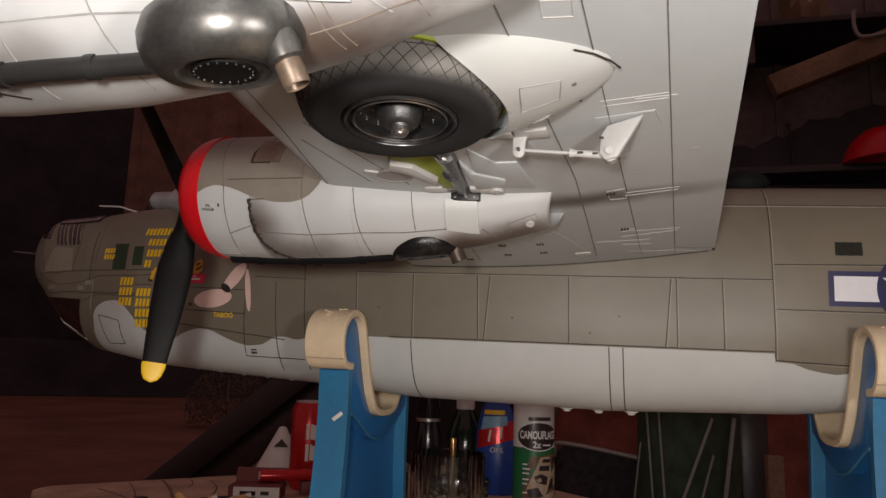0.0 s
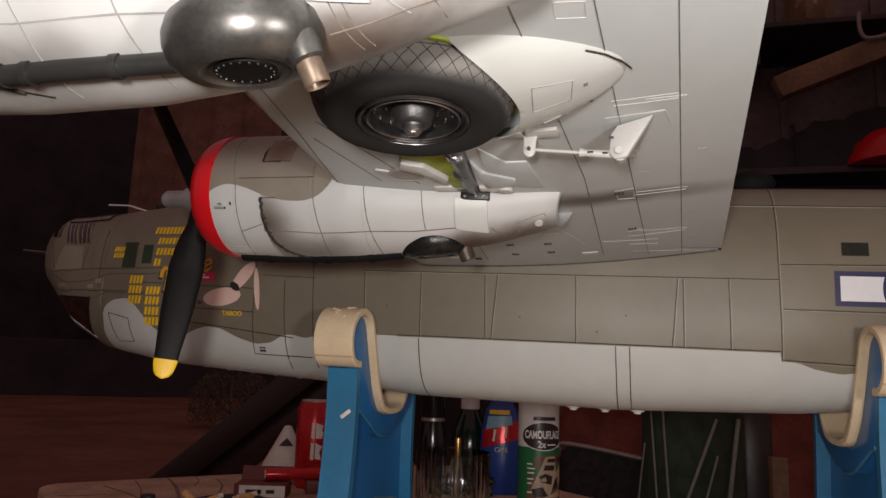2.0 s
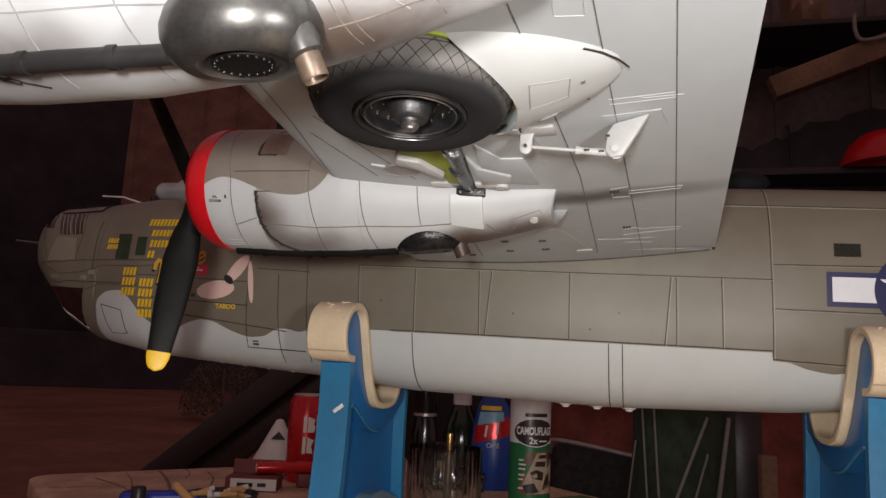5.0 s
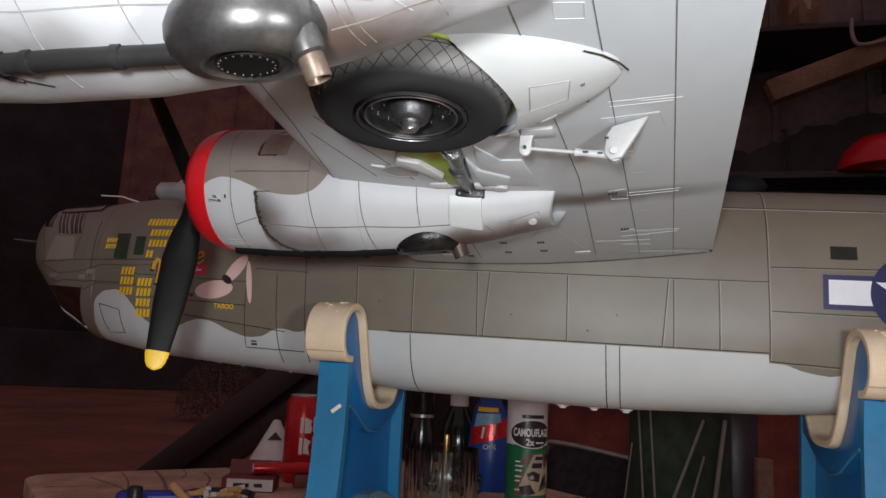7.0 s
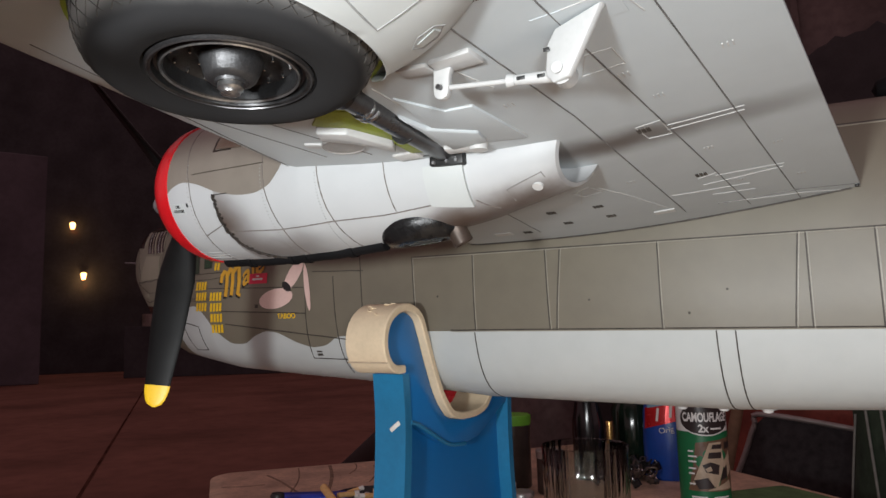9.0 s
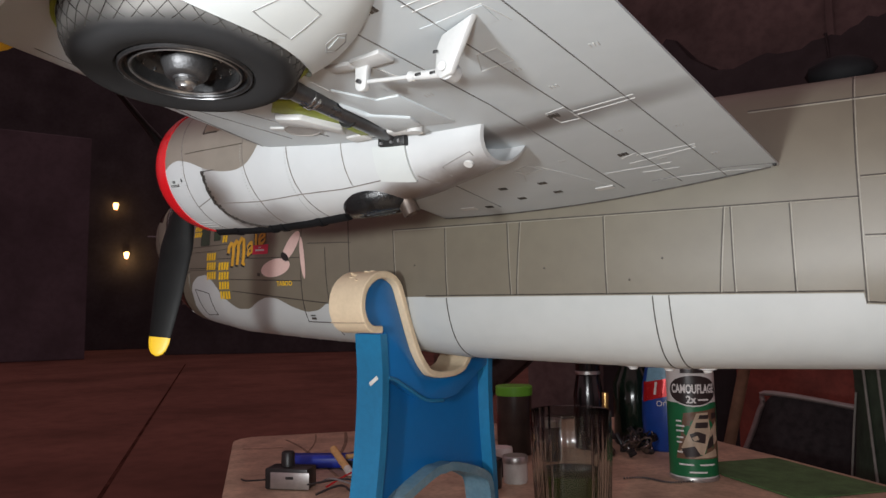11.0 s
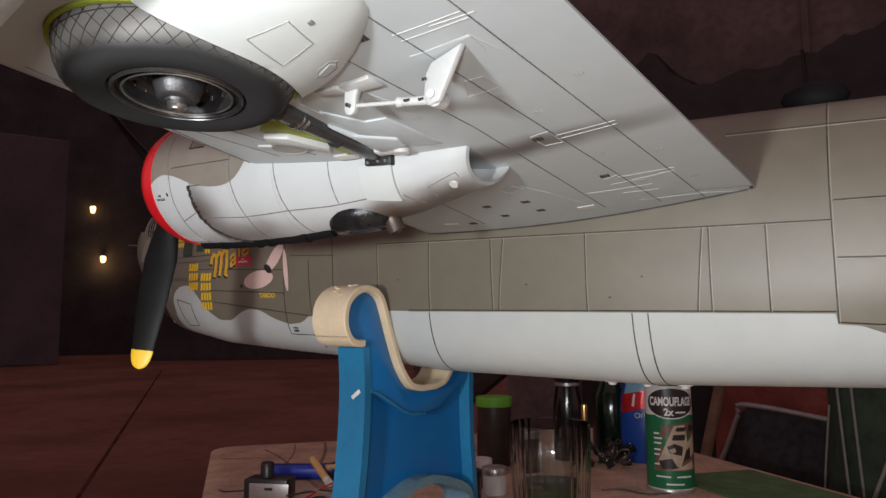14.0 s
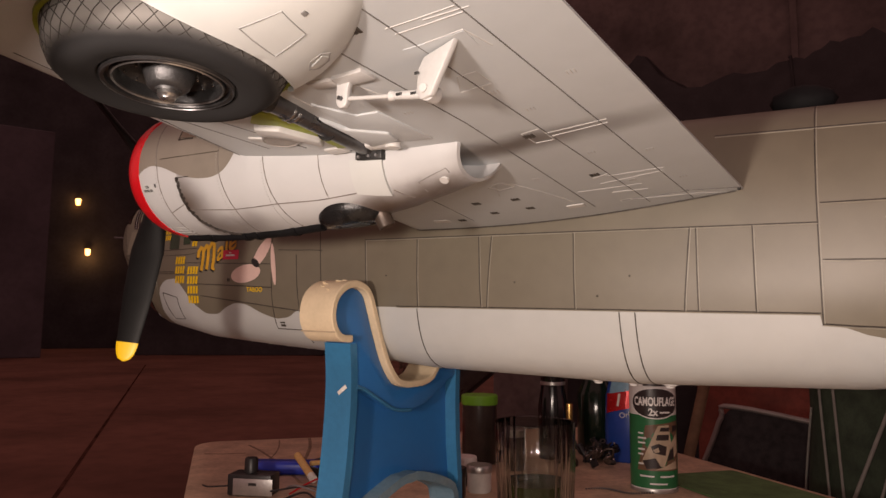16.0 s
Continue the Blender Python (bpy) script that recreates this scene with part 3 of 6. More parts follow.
for corners in (((-0.428, 0.036), (-0.411, 0.034), (-0.415, 0.050), (-0.428, 0.047)), ((-0.397, 0.027), (-0.381, 0.0255), (-0.397, 0.051), (-0.409, 0.050)), ((-0.377, 0.0255), (-0.362, 0.026), (-0.373, 0.049), (-0.392, 0.051))):
    part("nose_pane", patch(quad(*corners), 0, 1, 0, 1, 0.0007, 4, 4), NOSEGLASS, fus, "dark brown-tinted turret glazing")
    ring = [corners[0], corners[1], corners[2], corners[3], corners[0]]
    part("glazing_bar", ribbon(hull, [(x, hull_angle(x, z)) for x, z in ring], 0.0013), OLIVEPALE, fus)
    for f in (0.28, 0.72) if corners[0][0] > -0.41 else ():
        lo, hi = [Vector(corners[i]).lerp(Vector(corners[j]), f) for i, j in ((0, 1), (3, 2))]
        part("glazing_bar", ribbon(lambda x, a, out=0.0: hull(x, a, out + 0.0005), [(lo.x, hull_angle(*lo)), (hi.x, hull_angle(*hi))], 0.0010 if f < 0.5 else 0.0016), FINELINE if f < 0.5 else OLIVEPALE, fus)
part("turret_dome", patch(hull, -0.412, -0.352, 48, 132, 0.0014, 8, 14), NOSEGLASS, fus, "glossy brown-tinted top of the turret")
part("turret_plate", patch(quad((-0.412, -0.001), (-0.366, -0.001), (-0.370, 0.0225), (-0.400, 0.0245)), 0, 1, 0, 1, 0.0007, 5, 5), OLIVEPALE, fus, "faded olive turret plate")
part("chin_pane", patch(quad((-0.400, -0.0410), (-0.352, -0.0670), (-0.349, -0.0300), (-0.410, -0.0270)), 0, 1, 0, 1, 0.0007, 8, 8), NOSEGLASS, fus, "dark bomb aimer's window")
part("glazing_bar", ribbon(hull, [(-0.414, hull_angle(-0.414, -0.029)), (-0.398, hull_angle(-0.398, -0.044)), (-0.376, hull_angle(-0.376, -0.057)), (-0.350, hull_angle(-0.350, -0.0695))], 0.0016), DECALWHITE, fus, "pale sealing line of the window")
part("glazing_bar", ribbon(hull, [(-0.414, hull_angle(-0.414, -0.026)), (-0.348, hull_angle(-0.348, -0.029))], 0.0014), LINE, fus)
for path in ([(-0.420, -0.003), (-0.328, -0.0062), (-0.262, -0.0045)], [(-0.418, -0.0225), (-0.330, -0.0247), (-0.280, -0.026)], [(-0.412, -0.001), (-0.420, 0.022), (-0.428, 0.034)], [(-0.366, 0.0), (-0.361, 0.026), (-0.372, 0.052)]):
    part("panel_line", ribbon(hull, [(x, hull_angle(x, z)) for x, z in path], 0.0008), FAINT2, fus)
for x0, x1, z in ((-0.404, -0.390, -0.0172), (-0.354, -0.346, -0.0190), (-0.344, -0.336, -0.0135)):
    part("vent", patch(on_hull, x0, x1, z - 0.0022, z + 0.0022, 0.0006, 2, 1), OLIVEPALE, fus, "small pale vent")
part("astrodome", turned([(0.009, 0), (0.0088, 0.003), (0.0065, 0.007), (0.003, 0.009), (0, 0.0095)], Matrix.Translation((-0.305, CY - 0.02, 0.0695)), 20), GLASSDARK, fus, "small glossy dome")
for dy in (-0.006, 0.008):
    part("gun_barrel", rod((-0.444, CY + dy, 0.022), (-0.495, CY + dy, 0.026), 0.0015, 0.0012), STEEL, fus, "thin dark gun barrel")
part("aerial", join(rod((-0.371, 0.045, 0.074), (-0.345, 0.045, 0.073), 0.0009), rod((-0.345, 0.045, 0.073), (-0.305, 0.045, 0.062), 0.0010)), WHITE, fus, "thin white aerial")
part("football_aerial", warp(turned([(0, -0.022), (0.006, -0.019), (0.0105, -0.008), (0.0115, 0.0), (0.010, 0.009), (0.006, 0.018), (0, 0.022)], pose(0.281, CY - 0.01, 0.094, 0, 90, 0)), lambda c: c), FOOTBALL, fus, "black streamlined aerial housing")
part("aerial_foot", box((0.018, 0.006, 0.012), Matrix.Translation((0.281, CY - 0.01, 0.087)), 0.001), BLACK, fus)
for x in (0.130, 0.158, 0.186):
    part("belly_lamp", turned([(0.0062, 0.0005), (0.0062, -0.0010), (0.0046, -0.0014), (0.0036, -0.0020), (0.0030, -0.0032), (0.0018, -0.0036), (0, -0.0037)], Matrix.Translation((x, CY, -0.1095)), 20), CLEARCAP, bomber, "small clear lamp, unlit")
for i in range(5):
    x = -0.24 + 0.026 * i
    part("drip", rod(hull(x, -76, -0.001), hull(x + 0.004, -77, 0.0003), 0.0010, 0.0005, 8), GREY, fus)


# ---- port wing ----
def wing_low(x, y, out=0.0):
    """The underside of the port wing."""
    zl, zt = 0.0073 - 0.111 * y, 0.0236 - 0.083 * y
    te, le = 0.2484 + 0.08 * y, -0.012
    u = (x - le) / (te - le)
    z = zl + (zt - zl) * u - 0.006 * math.sin(math.pi * min(1, max(0, u)))
    if u < 0.06:
        z += 0.016 * (1 - math.sqrt(max(0, 1 - (1 - u / 0.06) ** 2)))
    return Vector((x, y, z - out))


def wing_ring(y):
    te, le = 0.2484 + 0.08 * y, -0.012
    us = [0, 0.004, 0.012, 0.025, 0.04, 0.06, 0.1, 0.2, 0.3, 0.4, 0.5, 0.6, 0.7, 0.8, 0.9, 0.96, 1.0]
    low = [wing_low(le + (te - le) * u, y) for u in us]
    up = []
    for u, p in list(zip(us, low))[::-1][:-1]:
        t = 0.105 * (te - le) * (1 - 0.35 * abs(y)) * (2.6 * math.sqrt(u) - 1.1 * u - 3.4 * u ** 2 + 3.0 * u ** 3 - 1.1 * u ** 4)
        up.append(Vector((p.x, p.y, low[0].z + (low[-1].z - low[0].z) * u + t + 0.0012)))
    return low + up


wing = part("wing", loft([wing_ring(y) for y in np.linspace(0.03, -0.975, 60)]), WINGGREY, bomber, "grey wing with engraved panels and brown exhaust stains")


def wline(path, width=0.0011, ink=None):
    return part("panel_line", ribbon(wing_low, path, width, 0.01), ink or LINE, wing)


for path in ([(0.2190, 0.01), (0.1895, -0.36), (0.170, -0.62)], [(0.157, -0.02), (0.150, -0.19), (0.131, -0.367), (0.118, -0.6)], [(0.192, -0.01), (0.161, -0.361), (0.146, -0.6)],
             [(0.063, -0.09), (0.063, -0.02)], [(0.011, -0.26), (0.029, -0.20)], [(0.021, -0.28), (0.052, -0.195)], [(0.10, -0.19), (0.118, -0.19), (0.125, -0.184)], [(0.098, -0.26), (0.098, -0.35), (0.094, -0.6)],
             [(0.0090, -0.33), (0.0055, -0.2695), (0.0004, -0.2185), (-0.004, -0.17)], [(0.05, -0.37), (0.048, -0.6)], [(0.217, -0.021), (0.246, -0.006)], [(0.176, -0.024), (0.219, -0.019)]):
    wline(path, 0.0007, WINGLINE)
for path in ([(0.166, -0.282), (0.195, -0.282)], [(0.167, -0.277), (0.1955, -0.277)], [(0.1781, -0.159), (0.2093, -0.1591)], [(0.1778, -0.154), (0.2087, -0.1547)], [(0.1669, -0.1643), (0.1776, -0.1663), (0.1787, -0.1488), (0.1687, -0.1494), (0.1669, -0.1643)], [(0.184, -0.0775), (0.2161, -0.0733)], [(0.1761, -0.0659), (0.2152, -0.0683)], [(0.1578, -0.0575), (0.1973, -0.052)], [(0.1821, -0.0236), (0.2207, -0.0111), (0.2454, 0.0044)], [(0.17, -0.2358), (0.1789, -0.2356), (0.1799, -0.2228), (0.1641, -0.2221), (0.17, -0.2358)], [(0.1755, -0.0777), (0.1859, -0.0821)], [(0.1769, -0.045), (0.1981, -0.0395)],
             [(0.181, -0.280), (0.199, -0.279)], [(0.173, -0.266), (0.190, -0.267), (0.194, -0.251)],
             [(0.095, -0.254), (0.096, -0.238), (0.104, -0.222), (0.119, -0.224), (0.126, -0.184)], [(0.110, -0.072), (0.118, -0.094)], [(0.128, -0.095), (0.137, -0.075), (0.150, -0.035)],
             [(0.147, -0.362), (0.158, -0.360), (0.158, -0.350), (0.147, -0.352), (0.147, -0.362)], [(0.134, -0.232), (0.128, -0.252)], [(0.112, -0.093), (0.124, -0.099), (0.128, -0.088), (0.116, -0.084), (0.112, -0.093)]):
    wline(path, 0.0006, RAISED)
for i, (x, y) in enumerate(((0.0874, -0.0624), (0.1162, -0.0619), (0.1167, -0.0382), (0.0881, -0.0357), (0.0549, -0.0233), (0.169, -0.160), (0.178, -0.084), (0.155, -0.287), (0.147, -0.296))):
    part("stencil", join(*[patch(wing_low, x + d, x + d + 0.0014, y - 0.0022, y + 0.0022, 0.0004, 1, 1) for d in (-0.0024, -0.0004, 0.0016)]), LINE, wing)
part("hinge_knob", turned([(0, -0.0012), (0.0012, -0.0006), (0.0012, 0.0010), (0, 0.0014)], Matrix.Translation(wing_low(0.2468, -0.004, 0.0006)), 10), BLACK, wing, "small dark knob at the trailing edge")
for x, y in ((0.1469, -0.0277), (0.0378, -0.0228)):
    part("hinge_patch", patch(wing_low, x - 0.006, x + 0.006, y - 0.004, y + 0.002, 0.0006, 2, 2), WHITE, wing, "small white hinge plate")
for x, y in ((0.1323, -0.2154), (0.1832, -0.1899), (0.1886, -0.1204), (0.1946, -0.0618), (0.1452, -0.0952), (0.177, -0.2145), (0.2119, -0.2142), (0.2165, -0.107), (0.222, -0.050)):
    part("rivet_mark", join(*[patch(wing_low, x + d, x + d + 0.0005, y - 0.0016, y + 0.0016, 0.0003, 1, 1, 0.0002) for d in (-0.0020, -0.0003, 0.0014)]), RAISED, wing)

# shade where the wing's underside meets the fuselage, drawn as a dark tube
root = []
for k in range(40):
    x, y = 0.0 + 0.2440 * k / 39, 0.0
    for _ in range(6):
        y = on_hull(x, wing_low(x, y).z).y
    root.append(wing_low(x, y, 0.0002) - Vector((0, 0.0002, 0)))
part("root_shade", tube(root, 0.0007, 8), LINE, wing, "thin dark tube drawn as shade along the wing root")

# ---- the two engines of the port wing ----
# x, centre height, half height, half width
NAC = [(-0.104, 0.031, 0.0385, 0.042), (-0.098, 0.031, 0.0415, 0.045), (-0.085, 0.0305, 0.043, 0.0465), (-0.05, 0.030, 0.0435, 0.047), (0.0, 0.028, 0.0405, 0.043),
       (0.045, 0.026, 0.0345, 0.0335), (0.09, 0.026, 0.027, 0.0270), (0.125, 0.028, 0.0195, 0.0230), (0.14, 0.030, 0.0165, 0.0205)]


TAIL_LIFT = [0.0]


def nac(x, a, out=0.0):
    zc, rz, ry = lerp_table(NAC, x)
    zc += TAIL_LIFT[0] * max(0.0, x - 0.065)
    return Vector((x, -(ry + out) * math.cos(radians(a)), zc + (rz + out) * math.sin(radians(a))))


NEDGE = [(-0.11, 0.015), (-0.099, 0.019), (-0.088, 0.026), (-0.078, 0.029), (-0.066, 0.0265), (-0.050, 0.020), (-0.037, 0.0175), (-0.024, 0.0175), (-0.013, 0.0215), (-0.005, 0.032), (0.002, 0.054), (0.010, 0.10)]


def nac_edge(x):
    zc, rz, _ = lerp_table(NAC, x)
    z = sum(float(np.interp(x + d, [e[0] for e in NEDGE], [e[1] for e in NEDGE])) for d in (-0.003, 0, 0.003)) / 3
    return math.degrees(math.asin(min(0.9998, (z - zc) / rz)))


def blade_bm(r0, r1):
    rings = []
    table = ((0.006, 0.012, 0.011, 22), (0.020, 0.013, 0.010, 25), (0.034, 0.020, 0.007, 28), (0.052, 0.0240, 0.0045, 30), (0.085, 0.0212, 0.0032, 30), (0.114, 0.0160, 0.0024, 30),
             (0.121, 0.0150, 0.0024, 30), (0.126, 0.0124, 0.0022, 30), (0.1290, 0.0085, 0.0018, 30), (0.1305, 0.002, 0.0012, 30))
    for r in [r0 + (r1 - r0) * k / 24 for k in range(25)]:
        w, th, tw = lerp_table(table, r)
        ring = []
        for k in range(14):
            a = 2 * math.pi * k / 14
            p = Vector((w / 2 * math.cos(a), th / 2 * math.sin(a), 0))
            p.rotate(Euler((0, 0, radians(-tw))))
            ring.append((p.x, p.y, r))
        rings.append(ring)
    return loft(rings)


def nacelle(place, turbine, stub, housing, duct_angle=-85):
    nx = [-0.104 + 0.003 * i for i in range(36)] + [0.004 + 0.008 * i for i in range(17)]

    def ring_point(x, a):
        p = nac(x, a)
        if x > 0.10:
            f = (x - 0.10) / 0.032
            p.x += f * (0.003 + 0.006 * (1 - math.cos(radians(a))) / 2 - 0.006 * max(0.0, -math.sin(radians(a))))
        return p

    lower_rows, upper_rows = [], []
    for x in nx:
        e = nac_edge(x)
        lower_rows.append([ring_point(x, e - (180 + 2 * e) * k / 44) for k in range(45)])
        if x < 0.006:
            upper_rows.append([ring_point(x, e + (180 - 2 * e) * k / 24) for k in range(25)])
    body = part("engine_nacelle", loft(lower_rows, close=False), NACGREY, bomber, "grey engine nacelle with brown exhaust stains")
    body.matrix_local = place
    part("cowl_top", loft(upper_rows, close=False), COWLTOP, body, "faded olive upper cowling")
    last = lower_rows[-1]
    c = sum(last, Vector()) / len(last)
    part("tail_lip", loft([last, [c + (p - c) * 0.90 + Vector((0.0006, 0, 0)) for p in last], [c + (p - c) * 0.85 + Vector((-0.012, 0, 0)) for p in last], [c + (p - c) * 0.3 + Vector((-0.030, 0, 0)) for p in last]], close=False), NACGREY, body)
    ring = turned([(0.024, 0.016), (0.026, 0.004), (0.030, -0.002), (0.0345, -0.0035), (0.039, -0.001), (0.0420, 0.004), (0.0440, 0.010), (0.0448, 0.017), (0.0430, 0.0175)],
                  pose(-0.1085, 0, 0.031, 0, 90, 0) @ Matrix.Diagonal((0.965, 1.03, 1, 1)), 56)
    part("cowl_ring", ring, RED, body, "glossy red cowling lip")
    part("engine_front", turned([(0, 0), (0.010, 0), (0.012, 0.010), (0.030, 0.012), (0.030, 0.016), (0, 0.016)], pose(-0.112, 0, 0.031, 0, 90, 0), 24), STEEL, body, "dark metal engine front")

    def nseam(path, width=0.0008, ink=None):
        tone = FINELINE if ink is NACLINE and place.translation.y < -0.3 else ink or LINE
        return part("panel_line", ribbon(lambda x, a, out=0.0: nac(x, a, out), path, width), tone, body)

    for line in ([(-0.0787, 80), (-0.0787, 42), (-0.0718, -5), (-0.0718, -36), (-0.0722, -88)], [(-0.0195, 80), (-0.0191, 13), (-0.0183, -13), (-0.0158, -47), (-0.0165, -88)],
                 [(0.0135, 15), (0.0140, -2), (0.0155, -31), (0.0185, -65), (0.0195, -88)], [(0.0492, 15), (0.0496, 1), (0.0511, -39), (0.0525, -58)]):
        nseam(line, 0.0008, NACLINE)
    nseam([(-0.0695, 2.4), (-0.0475, 3.0), (-0.0182, 5.9)], 0.0007, FAINT2)
    nseam([(-0.0515, -43), (-0.0183, -45.5), (0.0162, -43.5), (0.0508, -44.2), (0.0712, -44.3)], 0.0008, NACLINE)
    nseam([(-0.0715, -45), (-0.0549, -37.3)], 0.0008, NACLINE)
    nseam([(0.092, -50), (0.100, -74)], 0.0008, NACLINE)
    for line in () if place.translation.y > -0.3 else ([(0.078, -46), (0.083, -92)], [(0.0815, -46), (0.0865, -92)], [(0.106, -50), (0.109, -92)], [(0.076, -70), (0.100, -70), (0.124, -74)]):
        nseam(line, 0.0006, TANLINE)
    for line in ([(0.1074, -50), (0.1249, -41), (0.1256, -50)], [(0.1074, -50), (0.1084, -71)]):
        nseam(line, 0.0006, SHADELINE)
    for k in range(34):
        for x, a in ((-0.0738, -82 + 3.4 * k), (-0.0205, -82 + 2.6 * k), (0.0125, -84 + 2.4 * k)):
            if a < 12 and place.translation.y > -0.3:
                part("rivet", patch(nac, x, x + 0.0005, a, a + 0.6, 0.0002, 1, 1, 0.0001), FINELINE, body)
    part("filler_cap", rod(nac(0.1209, -60, -0.001), nac(0.1209, -60, 0.0006), 0.0027, 0.0025, n=18), WHITE, body, "small round white cap")
    # the oil cooler's scoop: a lip that stands proud of the cowling, dark inside
    lip = [(-0.0537, -14), (-0.0537, -30), (-0.0531, -43), (-0.0505, -55), (-0.0460, -66), (-0.0380, -77), (-0.026, -86)]
    nseam(lip, 0.0016, SOOT)
    random.seed(9)
    edge = []
    for k in range(40):
        a = -14 - 66 * k / 39
        edge.append(nac(float(np.interp(-a, [-q[1] for q in lip], [q[0] for q in lip])) + random.uniform(-0.0004, 0.0004), a, random.uniform(0.0, 0.0007)))
    part("scoop_lip", tube(edge, 0.0008, 8), SOOT, body, "ragged soot-brown scoop edge")
    for k in range(22):
        a = -15 - 60 * k / 21 + random.uniform(-1.5, 1.5)
        x = float(np.interp(-a, [-q[1] for q in lip], [q[0] for q in lip])) + random.uniform(0.0006, 0.0016)
        part("soot_chip", patch(nac, x, x + random.uniform(0.0003, 0.0010), a - random.uniform(0.8, 2.2), a, 0.0004, 1, 1), SOOT, body)
    nseam([(-0.0545, -14.5), (-0.0436, -14)], 0.0008, SOOT)
    # upper cooling flap
    part("flap_panel", patch(nac, -0.0535, -0.036, 19.5, 46, 0.0006, 4, 5), RUSTOLIVE, body, "rust-stained cooling flap")
    nseam([(-0.0549, 18), (-0.0549, 29), (-0.0515, 44), (-0.046, 56)], 0.0024, SOOT)
    nseam([(-0.0549, 18), (-0.0423, 18.9)], 0.0012, SOOT)
    nseam([(-0.0381, 20), (-0.0388, 33)], 0.0008, SOOT)
    for k in range(2):
        part("label", warp(text_bm(("OIL", "COOLER")[k], 0.0023, bold=0.00010), lambda c: nac(-0.0836 + c.x, -22 + (1.9 - 3.4 * k) + c.y * 1250, 0.0004)), BLACK, body, "small black stencilled words", smooth=False)
    part("label_ground", patch(nac, -0.0882, -0.0790, -26, -18, 0.0002, 3, 3), GREY, body)
    part("stencil", patch(nac, -0.0764, -0.0754, -21, -18, 0.0004, 1, 1), BLACK, body)
    for k in range(3):
        nseam([(-0.096 + 0.002 * k, -64 - 4 * k), (-0.070, -64 - 4 * k)], 0.0006, RAISED)
    # smooth fairing below the undercarriage hinge
    part("hinge_fairing", patch(lambda u, v, out=0.0: nac(0.0708 + 0.0197 * u, -8 - (36 + 11 * u) * v, out), 0, 1, 0, 1, 0.0016, 6, 8), GREY, body, "smooth white fairing")
    # supercharger, its duct and exhaust
    TURBO = turbine @ pose(0.051, 0.002, -0.004, 6, -6, 0)
    turbo = part("supercharger", turned([(0, -0.0080), (0.0095, -0.0080), (0.0105, -0.0074), (0.0120, -0.0076), (0.0132, -0.0088), (0.0175, -0.0085), (0.0212, -0.0055), (0.0228, -0.0010), (0.0230, 0.0025), (0.0216, 0.0070), (0.0172, 0.0112), (0.0110, 0.0140)],
                                       TURBO @ Matrix.Diagonal((1.05, 0.92, 1, 1)), 40), housing, body, "shiny black supercharger housing")
    part("turbine_disc", turned([(0, -0.0086), (0.0090, -0.0086), (0.0094, -0.0080), (0.0094, -0.0070)], TURBO, 30), BLACKMATT, turbo, "matt black turbine disc")
    part("bolt_ring", join(*[turned([(0, -0.0006), (0.00045, -0.0004), (0.0005, 0.0004)], TURBO @ Matrix.Translation((0.0082 * math.cos(k * 0.314), 0.0082 * math.sin(k * 0.314), -0.0086)), 8) for k in range(20)]), RIMSTEEL, turbo, "ring of small bright bolts")
    # the inner stub takes the darker of two bronze tones
    part("exhaust_pipe", join(turned([(0.0040, 0.022), (0.0043, 0.010), (0.0048, 0.0095), (0.0048, 0.0005), (0.0044, 0.0), (0.0038, 0.001), (0.0034, 0.010)], stub @ pose(0, 0, 0, 14, -24, 0), 22)), BURNT if place.translation.y < -0.3 else DARKBURNT, turbo, "burnt bronze exhaust stub")
    part("exhaust_collar", turned([(0.0048, 0.0), (0.0062, 0.001), (0.0066, 0.005), (0.0060, 0.010), (0.0045, 0.013)], stub @ pose(0, 0, 0, 14, -24, 0) @ Matrix.Translation((0, 0, 0.0085)), 22), DARKSHINE, turbo)
    # inner duct drawn thicker and blacker, taking in its soot and shadow
    duct = [nac(-0.085 + 0.0105 * k, duct_angle + 0.6 * math.sin(k), -0.0015 if duct_angle < -70 else 0.0022) for k in range(12)]
    part("exhaust_duct", tube(duct, 0.0034 if duct_angle > -70 else 0.0046, 14), BLACK if duct_angle > -70 else FOOTBALL, body, "black exhaust duct along the underside")
    for k in (2, 5, 6, 9):
        d = (duct[k + 1] - duct[k]).normalized()
        part("duct_clamp", rod(duct[k] - d * 0.0015, duct[k] + d * 0.0015, 0.0040 if duct_angle > -70 else 0.0053, n=14), BLACK if duct_angle > -70 else FOOTBALL, body)
    part("propeller_hub", turned([(0, -0.032), (0.0045, -0.031), (0.0065, -0.028), (0.0066, -0.012), (0.0085, -0.011), (0.0100, -0.004), (0.0100, 0.006), (0.007, 0.010), (0, 0.010)], pose(-0.1265, 0, 0.030, 0, 90, 0), 24), PALESTEEL, body, "grey metal propeller hub")
    for turn in (170, 50, 290):
        m = pose(-0.1265, 0, 0.0295, turn, 0, 0)
        bl = part("blade", blade_bm(0.006, 0.1175), BLACKMATT, body, "matt black propeller blade")
        bl.matrix_local = m
        tip = part("blade_tip", blade_bm(0.1175, 0.1305), YELLOW, body, "yellow blade tip")
        tip.matrix_local = m
    return body


nacelle(Matrix.Translation((0, -0.150, 0)), Matrix.Translation((0, -0.001, 0.0030)), Matrix.Translation((0.0745, 0.0025, -0.0115)) @ Matrix.Diagonal((1.08, 1.08, 1.1, 1)), GLOSSBLACK)
TAIL_LIFT[0] = 0.10
nacelle(Matrix.Translation((0.0104, -0.402, 0.0142)), Matrix.Translation((0.0015, -0.0195, -0.0015)), Matrix.Translation((0.0772, -0.0171, -0.0195)) @ Matrix.Diagonal((0.82, 0.82, 0.85, 1)), DARKSHINE, -66)

